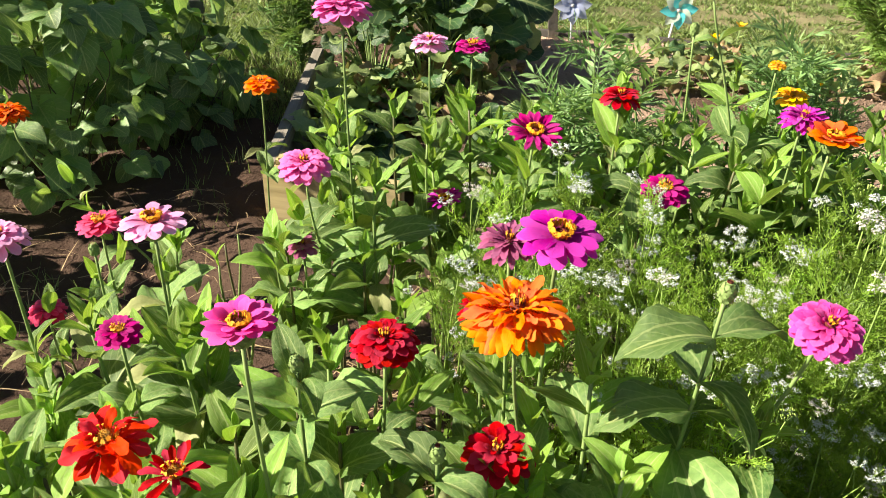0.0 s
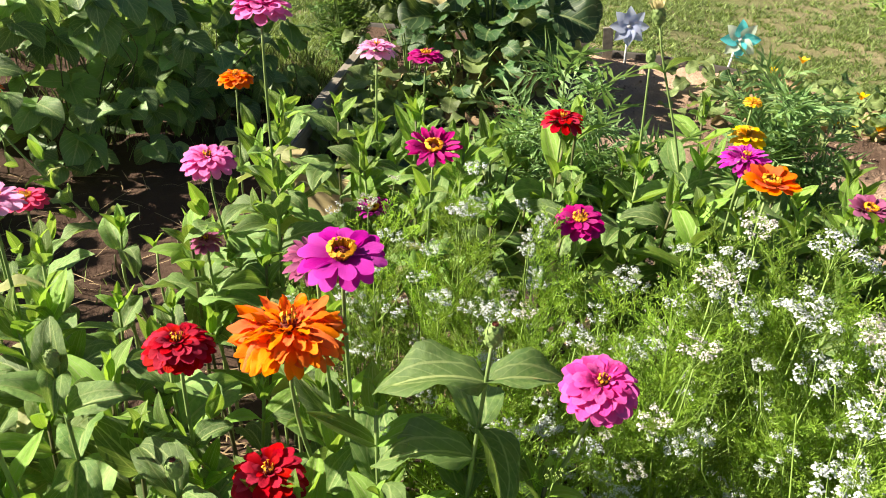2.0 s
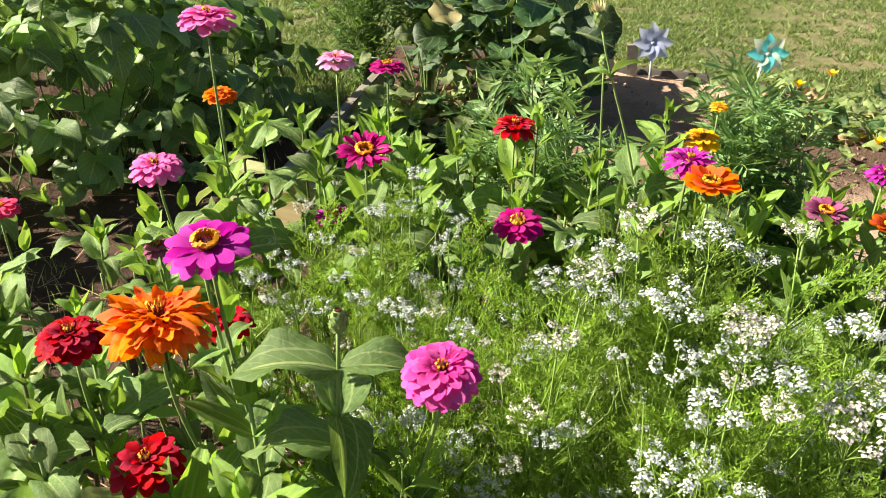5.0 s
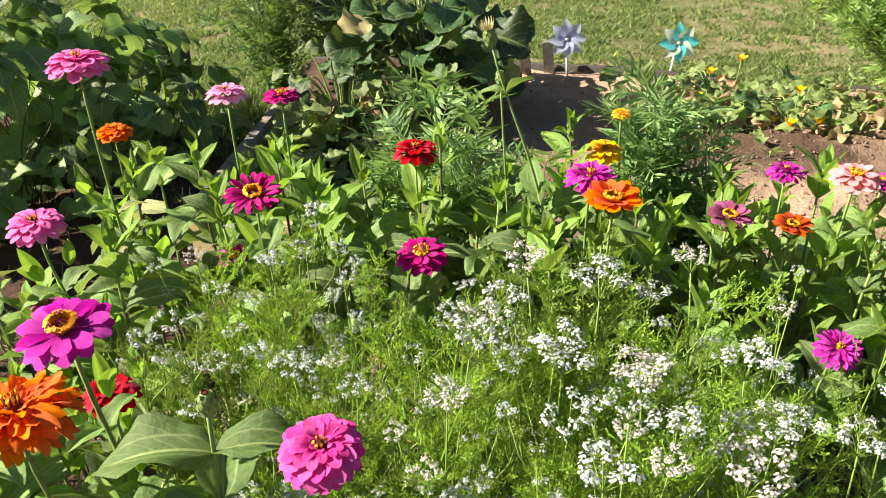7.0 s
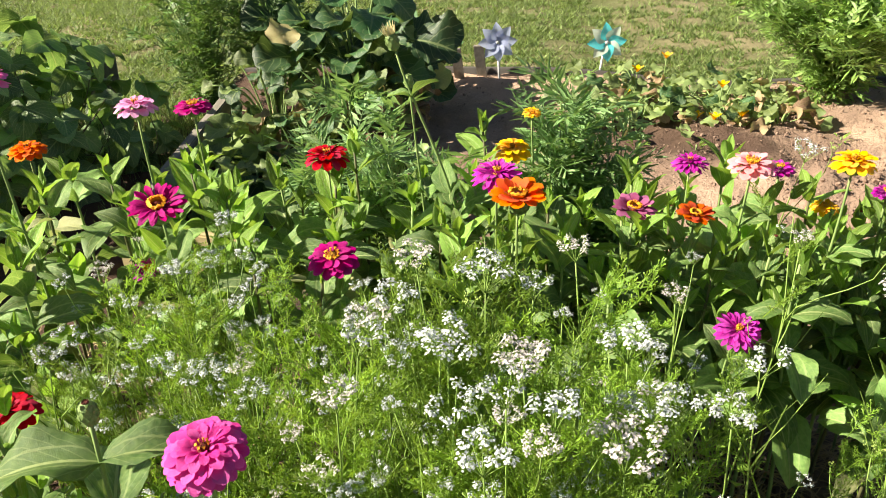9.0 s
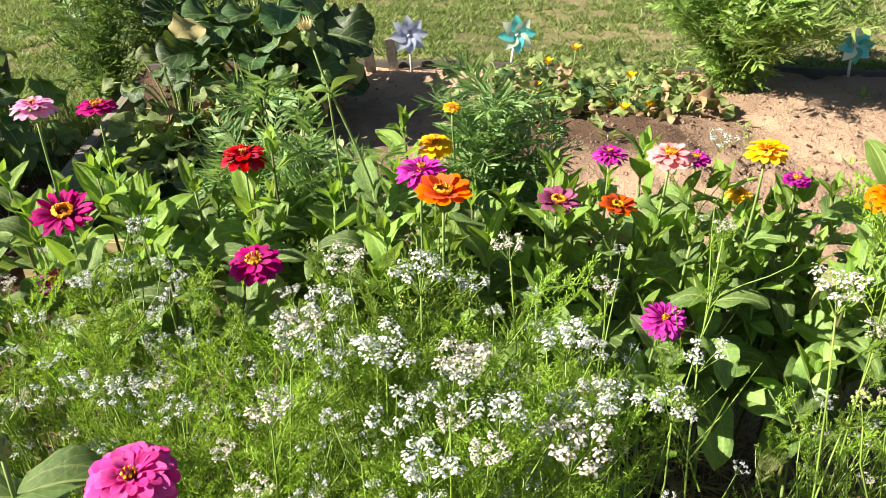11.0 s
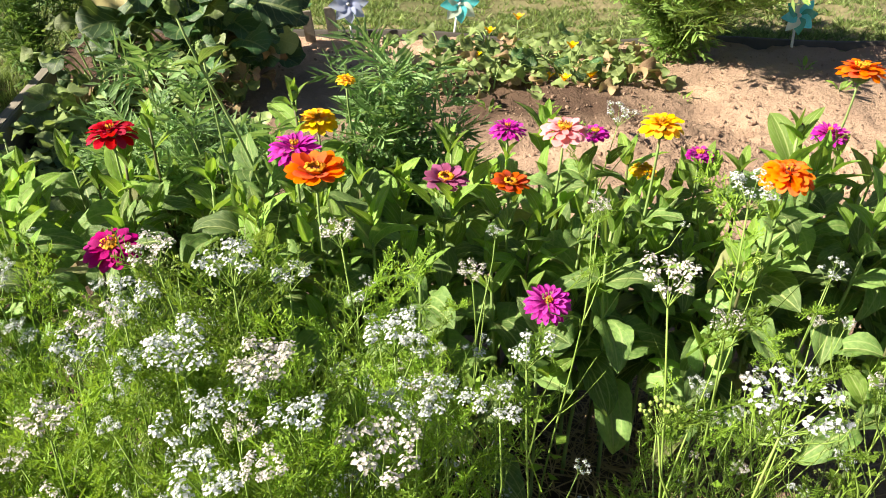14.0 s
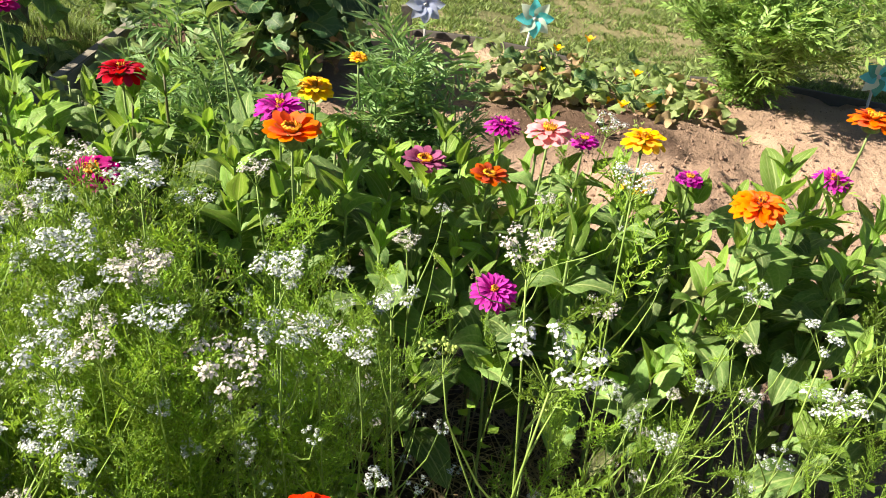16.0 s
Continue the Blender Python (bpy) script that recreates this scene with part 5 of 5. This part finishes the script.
def squash(label, at, stalks, seed, group="squash"):
    """A squash plant: leaves on stalks out of a crown. stalks: (dx, dy, height, leaf size, meshes)."""
    q = random.Random(seed)
    x, y = at
    plant = thing("squash_plant", label, "plant", (x, y, ground_z(x, y)), group)
    for dx, dy, h, size, forms in stalks:
        tip = Vector((dx, dy, h))
        pts = bezier(Vector((dx * 0.15, dy * 0.15, -0.02)), Vector((dx * 0.3, dy * 0.3, h * 0.6)), tip - Vector((dx * 0.2, dy * 0.2, -0.02)), tip, 7)
        s = Soup()
        s.tube(pts, 0.007 if size > 0.12 else 0.004, 0.004 if size > 0.12 else 0.0025, 6)
        part("leaf_stalk", s.out("leaf_stalk", STEM), plant)
        way = Vector((dx + q.uniform(-0.1, 0.1), dy + q.uniform(-0.15, 0.05), q.uniform(-0.08, 0.06)))
        if way.length < 0.05:
            way = Vector((q.uniform(-1, 1), -1, 0))
        face = Vector((q.uniform(-0.5, 0.4), -0.75 + q.uniform(-0.4, 0.4), 1))
        part("leaf", q.choice(forms), plant, put(tip, aim(way, face, q.uniform(-0.3, 0.3)), size))
    return plant


def ring_stalks(q, n, r0, r1, h0, h1, s0, s1, forms):
    out = []
    for i in range(n):
        a = 6.283 * (i + q.uniform(-0.3, 0.3)) / n
        r = q.uniform(r0, r1)
        out.append((r * math.cos(a), r * math.sin(a), q.uniform(h0, h1), q.uniform(s0, s1), forms))
    return out


q = random.Random(31)
squash("big dark-leaved squash plant with withered lower leaves", (0.05, 3.62),
       ring_stalks(q, 24, 0.10, 0.34, 0.18, 0.46, 0.12, 0.19, SQ) + ring_stalks(q, 20, 0.05, 0.26, 0.36, 0.62, 0.12, 0.19, SQ) + ring_stalks(q, 16, 0.10, 0.36, 0.10, 0.45, 0.07, 0.12, SQP) + ring_stalks(q, 14, 0.12, 0.34, 0.05, 0.30, 0.07, 0.13, SQD)
       + [(-0.22, -0.23, 0.47, 0.13, SQY), (0.1, -0.32, 0.30, 0.12, SQP), (-0.05, -0.33, 0.22, 0.11, SQP)], 51)
squash("dark green squash plant shading the soil", (0.20, 3.86), ring_stalks(q, 18, 0.06, 0.24, 0.06, 0.28, 0.14, 0.20, SQ) + ring_stalks(q, 10, 0.03, 0.15, 0.22, 0.34, 0.13, 0.19, SQ), 52)
squash("pale green squash plant with a yellowed leaf", (-0.27, 3.36), ring_stalks(q, 18, 0.06, 0.24, 0.08, 0.40, 0.06, 0.10, SQ) + ring_stalks(q, 12, 0.06, 0.24, 0.08, 0.42, 0.05, 0.09, SQP) + ring_stalks(q, 10, 0.06, 0.2, 0.04, 0.2, 0.05, 0.10, SQD), 53)


squash("withering squash plant of thin stems and tan leaves", (-0.04, 3.34), ring_stalks(q, 16, 0.04, 0.26, 0.06, 0.30, 0.05, 0.09, SQP) + ring_stalks(q, 14, 0.06, 0.26, 0.03, 0.24, 0.05, 0.10, SQD) + ring_stalks(q, 12, 0.05, 0.22, 0.10, 0.34, 0.06, 0.10, SQ), 54)
squash("withering squash plant of thin stems and tan leaves", (0.20, 3.44), ring_stalks(q, 10, 0.04, 0.18, 0.05, 0.22, 0.05, 0.09, SQP) + ring_stalks(q, 12, 0.06, 0.20, 0.03, 0.18, 0.06, 0.11, SQD) + ring_stalks(q, 8, 0.05, 0.18, 0.08, 0.26, 0.07, 0.11, SQ), 55)


def vine(label, at, n, radius, seed, dry=2):
    """A low vine: single leaves on stalks, and a mat of smaller ones."""
    q = random.Random(seed)
    st = []
    for i in range(n // 3):
        a, r = q.uniform(0, 6.283), radius * math.sqrt(q.random())
        st.append((r * math.cos(a), r * math.sin(a) * 0.7, q.uniform(0.05, 0.15), q.uniform(0.055, 0.085), SQP if q.random() < 0.75 else SQ))
    for i in range(dry):
        a, r = q.uniform(0, 6.283), radius * q.uniform(0.5, 1.1)
        st.append((r * math.cos(a), r * math.sin(a) * 0.7, 0.03, q.uniform(0.06, 0.09), SQD))
    plant = squash(label, at, st, seed)
    for forms, count, mat in ((SQP, n * 2, SQUASH_PALE), (SQD, dry * 3, DRY_LEAF)):
        s = Soup()
        for i in range(count):
            a, r = q.uniform(0, 6.283), radius * math.sqrt(q.random()) * 1.15
            p = Vector((r * math.cos(a), r * math.sin(a) * 0.75, q.uniform(0.015, 0.10)))
            d = Vector((q.uniform(-1, 1), q.uniform(-1, 1), q.uniform(-0.3, 0.3)))
            s.stamp(q.choice(forms), put(p, aim(d, Vector((q.uniform(-0.6, 0.6), q.uniform(-0.8, 0.3), 1))), q.uniform(0.04, 0.085)))
        if count:
            tagged(part("small_leaves", s.out("small_leaves", mat), plant), kind="stuff")
    return plant


def squash_flower(x, y, z, seed):
    q = random.Random(seed)
    g = ground_z(x, y)
    f = thing("squash_flower", "open yellow squash blossom among the vine leaves", "flower", (x, y, g), "squash flowers")
    s = Soup()
    s.tube([Vector((0, 0.02, -0.01)), Vector((0, 0.01, (z - g) * 0.6)), Vector((0, 0, z - g))], 0.003, 0.003, 5)
    part("stalk", s.out("stalk", STEM), f)
    for j in range(5):
        a = 6.283 * j / 5
        d = Vector((math.cos(a) * 0.7, math.sin(a) * 0.7, 0.7))
        part("petal", petal_set("yellow", "wide")[j % 3], f, put(Vector((0, 0, z - g)), aim(d), 0.04))


for i, (x, y, n, r, d) in enumerate(((1.30, 3.72, 20, 0.30, 1), (1.62, 3.62, 24, 0.30, 2), (1.55, 3.90, 18, 0.28, 1), (1.85, 3.50, 8, 0.18, 4), (1.08, 3.86, 12, 0.2, 0), (1.25, 3.45, 8, 0.2, 2), (0.95, 3.5, 5, 0.12, 0), (1.9, 3.85, 8, 0.16, 2))):
    vine("low squash vine with pale green and dried tan leaves", (x, y), n, r, 80 + i, d)
for i, (x, y, z) in enumerate(((1.62, 3.60, 0.13), (1.55, 3.42, 0.05), (1.67, 3.45, 0.05), (1.30, 3.85, 0.13), (1.45, 3.95, 0.16), (1.50, 3.50, 0.03), (1.2, 3.6, 0.1))):
    squash_flower(x, y, z, 300 + i)

# ---- low leafy plants in the back bed ----


def rosette(label, at, n, size, seed, forms, height=0.1):
    q = random.Random(seed)
    x, y = at
    plant = thing("leafy_seedling", label, "plant", (x, y, ground_z(x, y)), "low greens")
    rest = Soup()
    for i in range(n):
        a = i * 2.4 + q.uniform(-0.3, 0.3)
        d = Vector((math.cos(a), math.sin(a), q.uniform(0.2, 1.1)))
        p = Vector((math.cos(a) * 0.02, math.sin(a) * 0.02, q.uniform(0.0, height)))
        if i < 3:
            part("leaf", q.choice(forms), plant, put(p, aim(d), size * q.uniform(0.7, 1.2)))
        else:
            rest.stamp(q.choice(forms), put(p, aim(d), size * q.uniform(0.7, 1.2)))
    tagged(part("foliage", rest.out("foliage", forms[0].materials[0]), plant), kind="stuff")
    s = Soup()
    s.tube([Vector((0, 0, -0.02)), Vector((0, 0, height))], 0.004, 0.003, 5)
    part("stem", s.out("stem", STEM), plant)


squash("curled dry tan squash leaves standing on the soil", (1.86, 3.52), [(0.03, -0.02, 0.06, 0.13, SQD), (-0.10, -0.12, 0.03, 0.11, SQD), (0.08, 0.04, 0.04, 0.08, SQP), (0.14, -0.05, 0.03, 0.07, SQP)], 56)

q = random.Random(14)
for i in range(20):
    x, y = q.uniform(-0.45, 0.45), q.uniform(2.35, 3.25)
    rosette("low leafy green plant in the back of the bed", (x, y), q.randint(7, 11), q.uniform(0.07, 0.11), 400 + i, SQP if q.random() < 0.7 else SQ, q.uniform(0.03, 0.16))
for i in range(9):
    x, y = q.uniform(-0.42, -0.25), q.uniform(2.5, 3.4)
    rosette("low leafy green plant inside the raised bed board", (x, y), q.randint(8, 12), q.uniform(0.06, 0.10), 470 + i, SQP, q.uniform(0.10, 0.24))
for i in range(9):
    x, y = q.uniform(1.2, 2.9), q.uniform(2.9, 3.7)
    rosette("small green weed on bare soil", (x, y), 6, q.uniform(0.025, 0.05), 440 + i, ZYOUNG, 0.02)

# ---- bean hedge ----
BEAN = [blade_mesh("bean_leaf", BEAN_LEAF, w, b, f, 0.16, 9, "heart", tw, i) for i, (w, b, f, tw) in enumerate((
    (0.80, (0.2, -0.6), 0.2, 0.0), (0.74, (0.0, -0.9), 0.3, 0.2), (0.84, (0.35, -0.3), 0.15, -0.2), (0.78, (-0.2, -1.1), 0.25, 0.1)))]


def bean_plant(at, height, radius, n, seed):
    """A climbing bean: a tangle of vines with leaves in threes."""
    q = random.Random(seed)
    x, y = at
    plant = thing("bean_plant", "dense climbing bean plant with broad dark green leaves", "plant", (x, y, ground_z(x, y)), "bean row")
    s = Soup()
    for _ in range(10):
        a, r = q.uniform(0, 6.283), radius * q.uniform(0.3, 1.15)
        tip = Vector((r * math.cos(a), r * math.sin(a), height * q.uniform(0.6, 1.05)))
        s.tube(bezier(Vector((q.uniform(-0.05, 0.05), q.uniform(-0.05, 0.05), -0.02)), Vector((q.uniform(-0.2, 0.2), q.uniform(-0.2, 0.2), height * 0.4)), tip + Vector((q.uniform(-0.2, 0.2), q.uniform(-0.2, 0.2), -0.2)), tip, 10), 0.003, 0.0015, 5)
    part("vine", s.out("vine", STEM if seed % 2 else STEM_DARK), plant)
    inner = Soup()
    for i in range(n):
        a = q.uniform(0, 6.283)
        h = height * q.random() ** 0.8
        r = radius * math.sqrt(q.uniform(0.25, 1.0)) * (1.0 - 0.25 * abs(h / height - 0.45))
        p = Vector((r * math.cos(a), r * math.sin(a), max(0.05, h)))
        out = Vector((math.cos(a), math.sin(a) - 0.25, 0)).normalized()
        size = q.uniform(0.09, 0.145)
        for k, turn in enumerate((0.0, 1.25, -1.25)):
            if k and q.random() < 0.25:
                continue
            joined = x < -1.85 or y < 1.5 or (k and h < height * 0.35)
            way = Matrix.Rotation(turn, 3, "Z") @ out + Vector((0, 0, q.uniform(-0.9, 0.2)))
            m = put(p + out * 0.02, aim(way, Vector((out.x * 0.5, out.y * 0.5, 1)), q.uniform(-0.5, 0.5)), size * (1 if k == 0 else 0.9))
            if joined:
                inner.stamp(q.choice(BEAN), m)
            else:
                part("leaf", q.choice(BEAN), plant, m)
    tagged(part("inner_foliage", inner.out("inner_foliage", BEAN_LEAF), plant), kind="stuff")


# the last five plants are added out of view, to shade the path
for i, (x, y, h, r, n) in enumerate((
        (-1.24, 2.56, 0.62, 0.30, 44), (-1.46, 2.25, 0.92, 0.36, 48), (-1.10, 2.98, 0.60, 0.30, 44), (-1.50, 2.80, 1.0, 0.38, 44), (-1.95, 2.45, 1.15, 0.38, 40),
        (-2.1, 2.95, 0.9, 0.40, 28), (-0.96, 2.84, 0.40, 0.20, 16), (-0.92, 3.20, 0.30, 0.22, 20), (-0.86, 3.02, 0.26, 0.18, 12), (-1.3, 3.28, 0.46, 0.28, 26), (-1.62, 3.15, 0.78, 0.34, 26), (-2.0, 3.35, 0.85, 0.36, 22), (-1.92, 1.78, 1.15, 0.40, 46), (-2.5, 2.0, 1.0, 0.42, 22), (-2.3, 1.3, 1.0, 0.42, 34), (-1.75, 1.20, 1.1, 0.36, 40), (-1.85, 0.65, 1.05, 0.36, 34))):
    bean_plant((x, y), h, r, n, 600 + i)

# ---- dry stalks, pinwheels ----


def dry_stalks():
    q = random.Random(6)
    for i in range(12):
        x, y = q.uniform(-0.5, 0.15), q.uniform(3.1, 3.5)
        t = thing("dry_stalk", "dry fallen stalk lying on the soil of the raised bed", "stalk", (x, y, ground_z(x, y) + 0.012), "dry stalks")
        a, l = q.uniform(-0.4, 0.4), q.uniform(0.2, 0.45)
        d = Vector((math.cos(a), math.sin(a), 0)) * l
        s = Soup()
        s.tube(bezier(d * -0.5, d * -0.15 + Vector((0, 0, q.uniform(0, 0.05))), d * 0.2 + Vector((0, 0, q.uniform(0, 0.06))), d * 0.5, 7), 0.004, 0.002, 5)
        part("stalk", s.out("stalk", STRAW), t)


dry_stalks()


def foil_mesh(mat, seed):
    """One vane of a pinwheel: a pointed petal of foil, rolled along one edge, from the hub along +Y."""
    return blade_mesh("vane", mat, 0.74, (0.30, -0.20), 0.18, 0.0, 6, "ovate", 0.35, seed)


def pinwheel(at, hub_z, dia, vanes, label, lean=0.0):
    x, y = at
    g = ground_z(x, y)
    w = thing("pinwheel", label, "pinwheel", (x, y, g), "pinwheels")
    hub = Vector((lean, 0, hub_z - g))
    s = Soup()
    s.tube([Vector((0, 0, -0.05)), hub + Vector((0, 0.012, 0.01))], 0.0065, 0.0065, 8)
    part("stake", s.out("stake", WHITE_PLASTIC), w, None, "white plastic stake")
    s = Soup()
    turn = upright(Vector((0, -1, 0.12)))
    s.lathe([(0.001, -0.012), (0.010, -0.012), (0.011, 0.0), (0.009, 0.010), (0.001, 0.013)], 10)
    h = part("hub", s.out("hub", WHITE_PLASTIC), w, Matrix.Translation(hub + Vector((0, -0.012, 0))) @ turn)
    forms = [foil_mesh(m, i) for i, m in enumerate(vanes)]
    for j in range(8):
        a = 6.283 * j / 8 + 0.1
        d = Vector((math.cos(a), math.sin(a), 0.0))
        part("vane", forms[j % len(forms)], h, put(d * 0.006, aim(d, Vector((0, 0, 1)), 0.25), dia * 0.5))


pinwheel((0.680, 4.19), 0.195, 0.185, (FOIL_SILVER, FOIL_SILVER), "silvery white foil pinwheel on a white stake by the lawn", -0.012)
pinwheel((1.175, 4.20), 0.180, 0.185, (FOIL_TEAL, FOIL_PALE, FOIL_TEAL, FOIL_PALE), "turquoise and pale foil pinwheel on a white stake", 0.03)
pinwheel((2.80, 3.90), 0.160, 0.175, (FOIL_GREEN, FOIL_TEAL, FOIL_PALE), "dark green and silver foil pinwheel on a white stake", -0.01)
